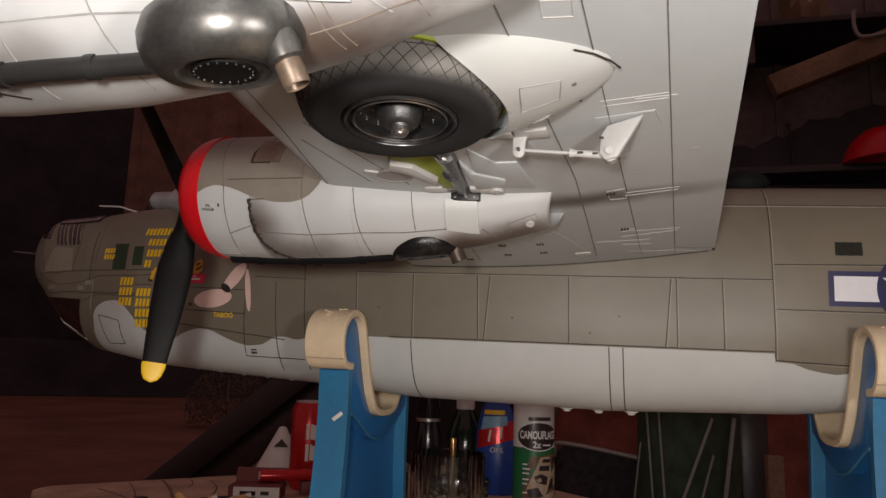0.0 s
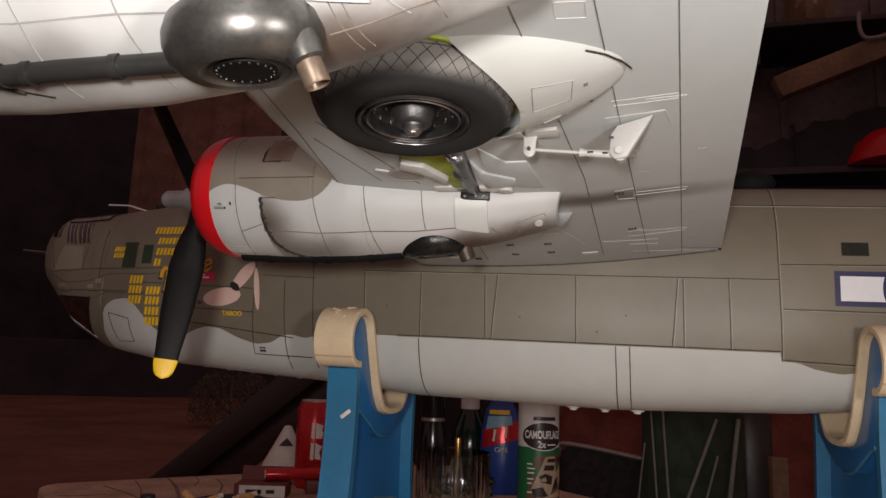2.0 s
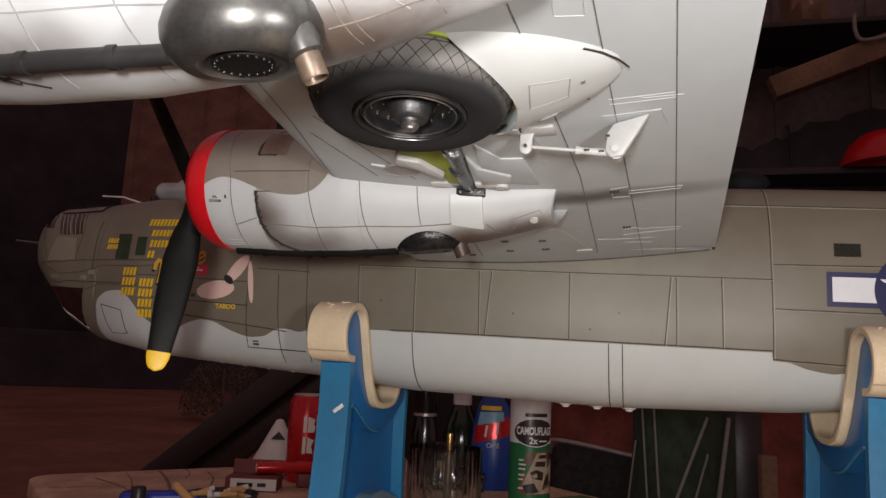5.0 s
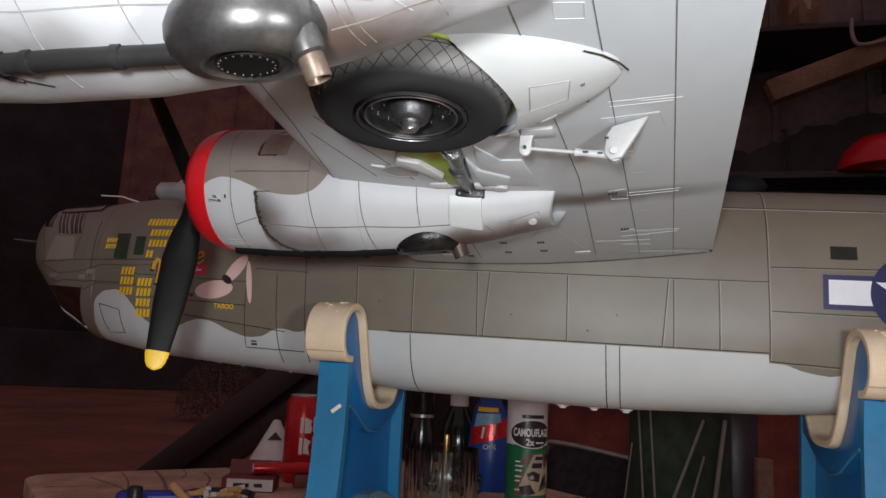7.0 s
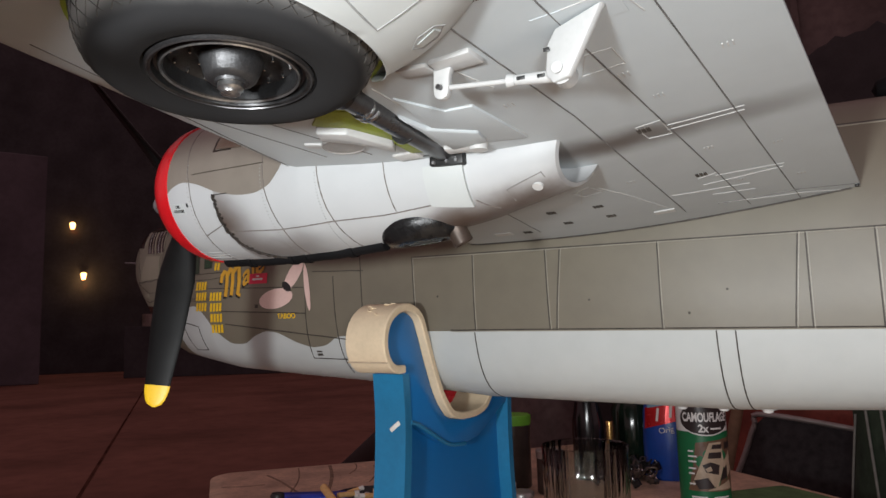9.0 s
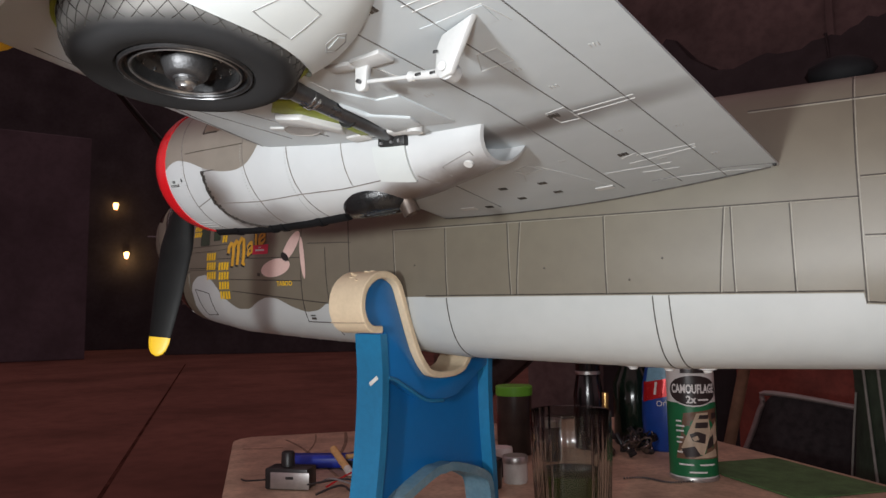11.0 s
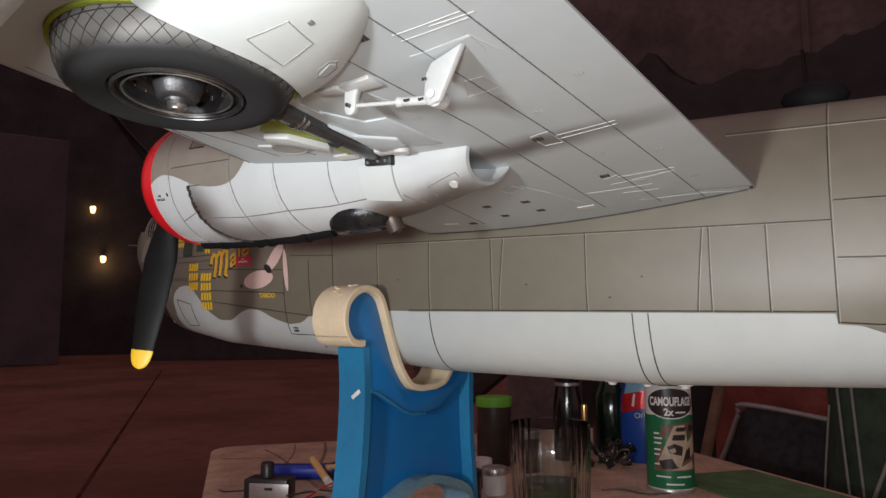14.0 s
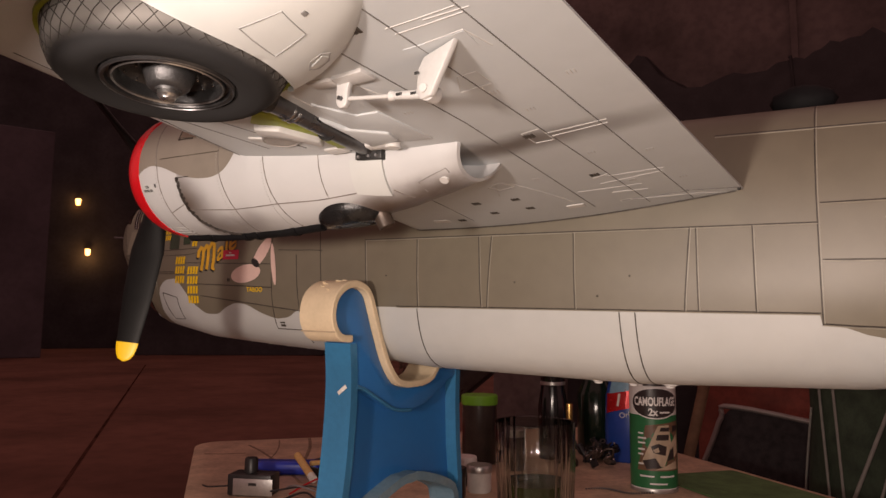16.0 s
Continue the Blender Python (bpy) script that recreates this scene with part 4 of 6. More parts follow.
# ---- retracted main wheel, its leg and fairing ----
WHEEL = Matrix.Translation((0.0805, -0.307, 0.0385)) @ pose(0, 0, 0, -4, -3, 0)
tyre_prof = [(0.0245, -0.0110), (0.0262, -0.0140), (0.0300, -0.0150), (0.0345, -0.0158), (0.0390, -0.0148), (0.0425, -0.0115), (0.0448, -0.0065), (0.0458, -0.0005), (0.0460, 0.006), (0.0455, 0.020)]
wheel = part("main_wheel", turned(tyre_prof, None, 72), RUBBER, bomber, "black rubber tyre with a crosshatched tread")
wheel.matrix_local = WHEEL


def tread(a, z, out=0.0):
    r = float(np.interp(z, [q[1] for q in tyre_prof[3:]], [q[0] for q in tyre_prof[3:]]))
    r += out
    return Vector((r * math.cos(radians(a)), r * math.sin(radians(a)), z))


part("tread", join(*[ribbon(tread, [(a + s * 1.5, -0.0122), (a + s * 3.4, -0.0115), (a + s * 10, -0.0065), (a + s * 18, -0.0005), (a + s * 31, 0.010)], 0.00034, 0.004) for s in (-1, 1) for a in range(0, 360, 9)], ribbon(tread, [(6 * k, -0.0015) for k in range(61)], 0.0005, 0.01)), TREADLINE, wheel, "diamond pattern of tread grooves")
part("rim", turned([(0.0250, -0.0112), (0.0252, -0.0136), (0.0243, -0.0146), (0.0232, -0.0142), (0.0226, -0.0122), (0.0216, -0.0120), (0.0211, -0.0134), (0.0205, -0.0138), (0.0198, -0.0132), (0.0192, -0.0086), (0.0170, -0.0070), (0.0120, -0.0066), (0.0108, -0.0070), (0.0100, -0.0080), (0, -0.0080)], None, 64), RIMSTEEL, wheel, "dark metal wheel rim and hub")
part("rim_edge", turned([(0.0240, -0.0142), (0.0243, -0.0149), (0.0247, -0.0146)], None, 64), STEEL, wheel, "thin worn rim edge")
part("hub", turned([(0.0100, -0.0070), (0.0097, -0.0100), (0.0080, -0.0148), (0.0070, -0.0158), (0.0050, -0.0161), (0.0046, -0.0170), (0, -0.0171)], None, 40), HUBSTEEL, wheel, "satin metal tapered wheel hub")
part("rim_edge", turned([(0.0202, -0.0136), (0.0206, -0.0142), (0.0210, -0.0138)], None, 64), WORNSTEEL, wheel, "bright worn inner ring")
part("hub_cap", turned([(0.0042, -0.0168), (0.0041, -0.0184), (0.0034, -0.0190), (0.0030, -0.0200), (0.0016, -0.0205), (0, -0.0206)], None, 10), WORNSTEEL, wheel, "hexagonal metal hub nut")
for count, ring, size, drop in ((16, 0.0180, 0.0008, -0.0078), (10, 0.0124, 0.0006, -0.0066)):
    for k in range(count):
        a = 2 * math.pi * (k + 0.3) / count
        part("wheel_bolt", turned([(0, -0.0016), (size * 0.7, -0.0013), (size, -0.0002), (size, 0.0006)], Matrix.Translation((ring * math.cos(a), ring * math.sin(a), drop)), 8), BRIGHT, wheel)
part("wheel_well", turned([(0.0466, 0.0), (0.0482, 0.0), (0.0486, 0.0025), (0.0466, 0.0035)], Matrix.Translation((0.0805, -0.307, 0.0372)) @ pose(0, 0, 0, -6, -1, 0), 56), CHROMATE, wing, "yellow-green rim of the wheel well")


def fair_low(u, v, out=0.0):
    """The teardrop behind the wheel: u along it (0 to 1), v across (-1 to 1)."""
    half = 0.0430 * math.sqrt(max(0.0, 1 - u * u)) * (1 - 0.3 * u * u) + 0.0006
    y = -0.305 - 0.006 * u + v * half
    start = 0.0805 + math.sqrt(max(0.0, 0.0478 ** 2 - (y + 0.307) ** 2))
    x = max(start, 0.1000 + 0.0735 * u)
    f = (x - 0.0985) / 0.0755
    deep = 0.0150 * max(0.0, 1 - max(0.0, f) ** 2.2) ** 0.8 * (1 - min(1.0, abs(v)) ** 2.6) ** 0.75 if u < 1 else 0.0
    p = wing_low(x, y)
    return Vector((x, y, p.z - deep + 0.0008 - out))


part("wheel_fairing", loft([[fair_low(u, v) for v in np.linspace(-1, 1, 25)] for u in np.linspace(0, 1, 22)], close=False), GREY, wing, "smooth grey teardrop fairing behind the wheel")
for path, ink in (([(0.48, -0.42), (0.46, 0.10), (0.68, 0.10), (0.70, -0.40), (0.48, -0.42)], FINELINE), ([(0.46, 0.60), (0.53, 0.50), (0.61, 0.54), (0.63, 0.66), (0.56, 0.76), (0.48, 0.72), (0.46, 0.60)], FINELINE)):
    part("panel_line", ribbon(fair_low, path, 0.0008), ink, wing)
part("stencil", patch(fair_low, 0.755, 0.778, -0.24, -0.16, 0.0004, 1, 1), WINGLINE, wing)
part("fairing_vent", patch(fair_low, 0.50, 0.60, 0.57, 0.69, 0.0005, 3, 3), GREY, wing)

leg = part("gear_leg", rod((0.0862, -0.262, 0.0320), (0.0815, -0.170, 0.0275), 0.0049, n=24), STEEL, bomber, "dark metal undercarriage leg")
for f in (0.18, 0.22, 0.55):
    a = Vector((0.0862, -0.262, 0.0320)).lerp(Vector((0.0795, -0.176, 0.0265)), f)
    part("collar", rod(a, a + Vector((-0.0002, 0.0014, -0.0001)), 0.0054, n=24), BRIGHT if f < 0.5 else RIMSTEEL, leg)
part("axle_stub", rod((0.083, -0.285, 0.034), (0.0862, -0.258, 0.0320), 0.0075, 0.0060, n=20), RIMSTEEL, leg)


def wslab(outline, thick, bevel=0.0004):
    """A plate lying along the wing's underside."""
    return warp(prism(outline, thick, None, bevel), lambda c: wing_low(c.x, c.y, -c.z))


# proud black block in place of the shade inside the hinge recess
part("leg_bay_shade", box((0.018, 0.010, 0.0075), Matrix.Translation((0.0832, -0.1755, 0.0245)), 0.001), BLACK, wing, "black block drawn as the shaded hinge recess")
for dx in (-0.006, 0.001, 0.006):
    part("hinge_bolt", rod((0.0832 + dx, -0.1818, 0.0228), (0.0832 + dx, -0.1800, 0.0228), 0.0008, n=10), PALESTEEL, wing)
part("hinge_lug", box((0.0130, 0.0085, 0.0058), Matrix.Translation((0.0665, -0.1865, 0.0282)) @ pose(0, 0, 0, -6, 0, -4), 0.0012), WHITE, wing, "white hinge lug")
part("hinge_lug", join(box((0.0185, 0.0075, 0.0056), Matrix.Translation((0.0965, -0.1860, 0.0276)) @ pose(0, 0, 0, -6, 0, 4), 0.0014), rod((0.1035, -0.1860, 0.0240), (0.1035, -0.1860, 0.0300), 0.0042, n=18)), WHITE, wing, "white hinge lug")
part("hinge_pin", rod((0.071, -0.1825, 0.0280), (0.094, -0.1825, 0.0275), 0.0020), STEEL, wing)
# bay beside the leg: green inside, a white block and the round retracted landing lamp
part("bay_lining", wslab([(0.0515, -0.2365), (0.0640, -0.2470), (0.0800, -0.2400), (0.0865, -0.1970), (0.0790, -0.1930), (0.0640, -0.2250)], 0.0020), CHROMATE, wing, "yellow-green bay lining")
part("bay_lining", wslab([(0.0712, -0.2090), (0.0800, -0.2060), (0.0795, -0.1900), (0.0718, -0.1915)], 0.0026), CHROMATE, wing, "yellow-green bay lining")
part("bay_block", wslab([(0.0480, -0.2265), (0.0520, -0.2350), (0.0640, -0.2290), (0.0735, -0.2085), (0.0700, -0.2010), (0.0600, -0.2170)], 0.0082, 0.0012), LINKWHITE, wing, "white block beside the landing lamp")
part("landing_lamp", turned([(0.0108, 0.004), (0.0108, -0.0010), (0.0103, -0.0015), (0.0098, -0.0011), (0.005, -0.0012), (0, -0.0012)], Matrix.Translation(wing_low(0.0482, -0.2110)) @ pose(0, 0, 0, -6, -1, 0) @ Matrix.Diagonal((1.0, 0.80, 1, 1)), 36), LENS, wing, "round retracted landing lamp, unlit")
part("lamp_bracket", join(wslab([(0.0300, -0.2150), (0.0315, -0.2190), (0.0395, -0.2165), (0.0385, -0.2115)], 0.0022, 0.0006), wslab([(0.0385, -0.2135), (0.0395, -0.2165), (0.0430, -0.2150), (0.0420, -0.2125)], 0.0020, 0.0005)), LINKWHITE, wing)
part("fold_plate", wslab([(0.0975, -0.2440), (0.1088, -0.2245), (0.1205, -0.2235), (0.1261, -0.1830), (0.094, -0.1900)], 0.0018), WINGGREY, wing)
part("fold_plate", wslab([(0.0900, -0.2300), (0.0939, -0.2141), (0.1113, -0.2010), (0.110, -0.1900), (0.092, -0.1880)], 0.0042, 0.0010), WINGGREY, wing)
part("fairing_crack", ribbon(lambda x, y, out=0.0: wing_low(x, y, out + 0.0022), [(0.1570, -0.3315), (0.1640, -0.3270), (0.1705, -0.3200), (0.1745, -0.3130)], 0.0007, 0.002), SOOT, wing, "dark crack round the fairing's tip")

# flap linkage: bracket, rod with its sleeve, triangular horn
link_a, link_b = Vector((0.1265, -0.2555, 0.0275)), Vector((0.170, -0.2560, 0.0235))
finger = [(-0.0030, 0.0125), (-0.0030, 0.0)] + [(0.0030 * math.cos(radians(180 + 22.5 * k)), 0.0030 * math.sin(radians(180 + 22.5 * k))) for k in range(1, 8)] + [(0.0030, 0.0), (0.0034, 0.0060), (0.0060, 0.0125)]
part("link_bracket", join(prism(finger, 0.0032, Matrix.Translation((0.1262, -0.2555, 0.0262)) @ pose(0, 0, 0, 90, 0, 0), 0.0007), wslab([(0.1110, -0.2630), (0.1225, -0.2610), (0.1240, -0.2545), (0.1125, -0.2565)], 0.0030, 0.0009),
                          wslab([(0.1240, -0.2620), (0.1400, -0.2625), (0.1410, -0.2530), (0.1240, -0.2535)], 0.0034, 0.0008)), LINKWHITE, wing, "white linkage bracket")
part("bracket_pin", rod((0.1262, -0.2590, 0.0272), (0.1262, -0.2532, 0.0272), 0.0009), STEEL, wing)
part("link_rod", rod(link_a, link_b, 0.0009), LINKWHITE, wing)
part("link_sleeve", join(rod(link_a.lerp(link_b, 0.56), link_a.lerp(link_b, 0.62), 0.0023, 0.0019), rod(link_a.lerp(link_b, 0.60), link_b, 0.0017, 0.0021), turned([(0, -0.0028), (0.0036, -0.0028), (0.0036, 0.0028), (0, 0.0028)], Matrix.Translation(link_b) @ pose(0, 0, 0, 90, 0, 0), 20)), LINKWHITE, wing, "white rod end")
for f, w in ((0.68, 0.0028), (0.84, 0.0026)):
    c = link_a.lerp(link_b, f)
    part("horn_slot", box((w, 0.0010, 0.0011), Matrix.Translation(c + Vector((0, -0.0018, 0))), 0.0002), BLACK, wing)
part("horn_slot", box((0.0020, 0.0006, 0.0012), Matrix.Translation((0.1660, -0.2604, 0.0310)), 0.0002), BLACK, wing)
part("horn_plate", prism([(0.1650, 0.0235), (0.168, 0.0203), (0.1735, 0.0212), (0.1858, 0.0405), (0.1690, 0.0372), (0.1660, 0.0330)], 0.0030, Matrix.Translation((0.169, -0.2585, 0)) @ pose(0, 0, 0, 0, 0, -15) @ Matrix.Translation((-0.169, 0.2585, 0)) @ Matrix(((1, 0, 0, 0), (0, 0, -1, -0.2585), (0, 1, 0, 0), (0, 0, 0, 1))), 0.0006), LINKWHITE, wing, "white triangular flap horn")
part("horn_pin", rod((0.1695, -0.2612, 0.0245), (0.1695, -0.2535, 0.0245), 0.0018), LINKWHITE, wing)
part("horn_seat", patch(wing_low, 0.163, 0.190, -0.266, -0.254, 0.0002, 3, 2), WINGGREY, wing)

# ---- cradles ----
def arc_path(pts, n=5):
    """A smooth curve through points of a plane (Catmull-Rom)."""
    out = []
    for i in range(len(pts) - 1):
        p0, p1, p2, p3 = (Vector(pts[max(0, min(len(pts) - 1, i + k))]) for k in (-1, 0, 1, 2))
        for k in range(n):
            t = k / n
            out.append(0.5 * ((2 * p1) + (p2 - p0) * t + (2 * p0 - 5 * p1 + 4 * p2 - p3) * t * t + (3 * p1 - p0 - 3 * p2 + p3) * t ** 3))
    out.append(Vector(pts[-1]))
    return out


def strip(path, thick, x0, x1):
    """A band of foam along a path of the (y, z) plane, thick to the path's left, from x0 to x1."""
    rings = []
    for i, p in enumerate(path):
        t = (path[min(i + 1, len(path) - 1)] - path[max(i - 1, 0)]).normalized()
        n = Vector((-t.y, t.x))
        q = p + n * thick
        b = 0.0009
        rings.append([(x0 + b, p.x, p.y), (x1 - b, p.x, p.y), (x1, (p + n * b).x, (p + n * b).y), (x1, (q - n * b).x, (q - n * b).y), (x1 - b, q.x, q.y), (x0 + b, q.x, q.y), (x0, (q - n * b).x, (q - n * b).y), (x0, (p + n * b).x, (p + n * b).y)])
    return loft(rings)


MID = 0.0635


def cradle(xf, sign, label):
    """A moulded cradle whose open face lies at xf and looks along sign; sides, web, foot and foam pad."""
    c = thing("padded_cradle", BOMBER, label, "cradle", "cradles under the bomber")
    half = [(-0.038, -0.0765), (-0.052, -0.0755), (-0.0585, -0.0660), (-0.0565, -0.054), (-0.047, -0.0465), (-0.035, -0.0445), (-0.0235, -0.049), (-0.0165, -0.062), (-0.002, -0.088), (0.012, -0.1085), (0.032, -0.1250), (MID - 0.012, -0.1300)]
    inner = [Vector((p.x + 0.008 * min(1.0, max(0.0, (0.032 - p.x) / 0.0485)), p.y)) for p in arc_path(half, 4)]
    ways = [(inner[min(i + 1, len(inner) - 1)] - inner[max(i - 1, 0)]).normalized() for i in range(len(inner))]
    inner = [p + 0.0030 * Vector((-w.y, w.x)) for p, w in zip(inner, ways)]
    inner = inner + [Vector((2 * MID - p.x, p.y)) for p in inner[::-1]]
    foam = inner[1:]

    left = [(-0.0375, -0.0865), (-0.0345, -0.115), (-0.0345, -0.145), (-0.0375, -0.185), (-0.043, -0.225), (-0.050, -0.300)]
    left_s = [p + Vector((0.0085, 0)) for p in arc_path(left, 4)]
    x0, x1 = (xf - 0.0305, xf - 0.004) if sign > 0 else (xf + 0.004, xf + 0.0305)
    mid = (x0 + x1) / 2
    m = Matrix(((0, 0, 1, mid), (1, 0, 0, 0), (0, 1, 0, 0), (0, 0, 0, 1)))
    arch = arc_path([(-0.030, -0.300), (-0.022, -0.240), (-0.005, -0.222), (0.045, -0.206), (MID + 0.0001, -0.205)], 4)
    # web: between the pad's line and the arch
    web = [(p.x, p.y) for p in inner[2:-2]] + [(2 * MID - p.x - 0.003, p.y) for p in left_s] + [(2 * MID - p.x, p.y) for p in arch] + [(p.x, p.y) for p in arch[::-1]] + [(p.x + 0.003, p.y) for p in left_s[::-1]]
    seen, clean = None, []
    for q in web:
        if seen is None or (Vector(q) - Vector(seen)).length > 0.0006:
            clean.append(q)
            seen = q
    part("web", prism(clean, 0.015, Matrix.Translation((0.006 * -sign, 0, 0)) @ m), BLUE, c, "blue moulded plastic web")
    # raised rims along both sides
    for mirror in (1, -1):
        col = []
        for p in left_s:
            y0, y1 = p.x, p.x + 0.0085
            if mirror < 0:
                y0, y1 = 2 * MID - y1, 2 * MID - y0
            col.append([(x0, y0, p.y), (x1, y0, p.y), (x1, y0 + 0.0025 * (mirror > 0), p.y), (x1, y1, p.y), (x1 - 0.006 * sign, y1 + 0.002 * mirror, p.y), (x0, y1, p.y)] if sign > 0 else
                       [(x1, y0, p.y), (x0, y0, p.y), (x0, y0 + 0.0025 * (mirror > 0), p.y), (x0, y1, p.y), (x0 + 0.006, y1 + 0.002 * mirror, p.y), (x1, y1, p.y)])
        part("side_rim", loft(col), RIMBLUE, c, "dull blue plastic side rim")
    under = [(MID, -0.1480), (0.038, -0.1450), (0.014, -0.1345), (-0.006, -0.1250), (-0.0175, -0.1215), (-0.0180, -0.118), (-0.0225, -0.084)]
    saddle = [(p.x, p.y) for p in inner[1:-1]] + [(2 * MID - y, z) for y, z in under[::-1]] + under[1:]
    part("saddle", prism(saddle, 0.0245, m, 0.0014), BLUE, c, "blue plastic saddle with two horns")
    ridge = x1 if sign > 0 else x0
    # paler tube: the edge's scuffs and its lit bevel, both in the colour
    part("saddle_ridge", tube([Vector((ridge - 0.0007 * sign, p.x, p.y)) for p in arc_path(under[1:5][::-1] + [(MID, -0.1480)], 4)], 0.0016, 10), RIMBLUE, c, "scuffed saddle edge with its highlight drawn in")
    ar = arch + [Vector((2 * MID - p.x, p.y)) for p in arch[::-1][1:]]
    part("arch_rim", strip(ar, -0.006, x0, x1 + 0.003 * sign), SCUFFBLUE, c, "blue plastic rim of the foot's arch")
    fx0, fx1 = (xf - 0.0325, xf + 0.0012) if sign > 0 else (xf - 0.0012, xf + 0.0335)
    pad = part("foam_pad", strip(foam, 0.0058, fx0, fx1), FOAM, c, "tan foam pad, torn and yellowed")
    # the fold's shade, drawn as a thin darker rod on the foam
    part("pad_crease_shade", rod((fx0, -0.0555, -0.0770), (fx1, -0.0555, -0.0770), 0.0006, n=8), CANTAN, pad)
    random.seed(5)
    for k in range(6):
        p = foam[12 + k]
        part("pad_chip", box((random.uniform(0.003, 0.009), random.uniform(0.002, 0.005), 0.0008), Matrix.Translation((fx0 + random.uniform(0.005, 0.027), p.x, p.y + 0.0058)) @ pose(0, 0, 0, random.uniform(-20, 20), 6, random.uniform(0, 90)), 0.0002), FOAMDIRT, pad)
    if sign > 0:
        part("tape_scrap", box((0.0100, 0.0006, 0.0032), Matrix.Translation((x1 - 0.0085, -0.0265, -0.124)) @ pose(0, 0, 0, 0, -38, 0), 0.0002), PAPER, c, "scrap of white tape")
    return c


cradle(-0.0385, 1, "blue plastic cradle with tan foam under the bomber's nose")
cradle(0.343, -1, "blue plastic cradle with tan foam under the bomber's tail")

# ---- ground and table ----
tagged(link("ground", box((160, 160, 0.2), Matrix.Translation((0, 0, -0.1))), GROUND, None, smooth=False), "dark reddish concrete drive at night", "ground", kind="structure")
tagged(link("expansion_joint", box((16, 0.024, 0.006), Matrix.Translation((-7.6, 5.1, 0.001)) @ pose(0, 0, 0, 0, 0, 141.3)), JOINT, None, smooth=False), "dark joint across the concrete drive", "joint", kind="structure")

TABLE_Z = 0.75
TURN = -42.0
TM = pose(-0.828, 0.490, TABLE_Z, 0, 0, TURN)
table = thing("table", TM, "worn wooden work table covered with clutter", "table")


def rounded(w, d, r, n=6):
    out = []
    for cx, cy, a0 in ((w - r, d - r, 0), (r, d - r, 90), (r, r, 180), (w - r, r, 270)):
        out += [(cx + r * math.cos(radians(a0 + 90 * k / n)), cy + r * math.sin(radians(a0 + 90 * k / n))) for k in range(n + 1)]
    return out


part("tabletop", prism(rounded(1.55, 0.86, 0.05), 0.03, Matrix.Translation((0, 0, -0.0152)), 0.004), TABLE, table, "scuffed plywood top with dark scratches")
for x, y in ((0.08, 0.08), (1.47, 0.08), (0.08, 0.78), (1.47, 0.78)):
    part("leg", box((0.05, 0.05, 0.72), Matrix.Translation((x, y, -0.39)), 0.004), TABLE, table)
for x0, y0, x1, y1, w in ((0.01, 0.22, 0.30, 0.17, 0.007), (0.02, 0.16, 0.24, 0.12, 0.003), (0.012, 0.36, 0.20, 0.33, 0.005), (0.03, 0.44, 0.34, 0.50, 0.004), (0.015, 0.27, 0.12, 0.24, 0.003), (0.06, 0.10, 0.42, 0.16, 0.006), (0.05, 0.30, 0.20, 0.26, 0.004), (0.10, 0.50, 0.30, 0.42, 0.003), (0.14, 0.02, 0.15, 0.09, 0.006), (0.95, 0.62, 1.10, 0.66, 0.003)):
    part("scratch", ribbon(lambda x, y, out=0.0: Vector((x + 0.004 * math.sin(60 * y + 30 * x), y, out)), [(x0 + (x1 - x0) * k / 10, y0 + (y1 - y0) * k / 10 + 0.008 * math.sin(math.pi * k / 10)) for k in range(11)], w), VEIN, table)
M = Matrix.Translation((0.10, 0.775, TABLE_Z + 0.001)) @ pose(0, 0, 0, 0, 0, TURN)
tagged(link("felt_mat", prism(rounded(0.22, 0.15, 0.01), 0.002, M @ Matrix.Translation((0.02, -0.145, 0.0006))), GREENMAT, None, smooth=False), "worn green felt mat on the table", "mat")


# ---- things on the table ----
def at(x, y, turn=0.0, z=TABLE_Z):
    return pose(x, y, z, 0, 0, turn)


def wrap(r, out=0.0003):
    """Lay flat shapes (x along the circumference, y up) round an upright cylinder that faces -y."""
    return lambda c: Vector(((r + out) * math.sin(c.x / r), -(r + out) * math.cos(c.x / r), c.y))


def band(r, z0, z1, out=0.0004, a0=-180, a1=180, n=40):
    bm = bmesh.new()
    v = [[bm.verts.new(((r + out) * math.sin(radians(a0 + (a1 - a0) * k / n)), -(r + out) * math.cos(radians(a0 + (a1 - a0) * k / n)), z)) for z in (z0, z1)] for k in range(n + 1)]
    for a, b in zip(v, v[1:]):
        bm.faces.new((a[0], b[0], b[1], a[1]))
    return bm


def shape_on(r, outline, out):
    bm = bmesh.new()
    n = len(outline)
    pts = []
    for i in range(n):
        a, b = Vector(outline[i]), Vector(outline[(i + 1) % n])
        pts += [a.lerp(b, k / 4) for k in range(4)]
    f = bm.faces.new([bm.verts.new((p.x, p.y, 0)) for p in pts])
    bmesh.ops.triangulate(bm, faces=[f])
    bmesh.ops.subdivide_edges(bm, edges=bm.edges[:], cuts=2, use_grid_fill=True)
    return warp(bm, wrap(r, out))


spray = thing("spray_can", at(0.041, 0.575, 22) @ Matrix.Diagonal((1.0, 1.0, 1.11, 1.0)), "green and white camouflage spray paint can on the table", "spray can")
can = part("can", turned([(0, 0.002), (0.030, 0.0), (0.0330, 0.002), (0.0322, 0.005), (0.0325, 0.007), (0.0325, 0.172), (0.0335, 0.174), (0.0328, 0.177), (0.026, 0.185), (0.013, 0.189), (0.013, 0.193), (0, 0.193)], None, 44), CANWHITE, spray, "printed metal can")
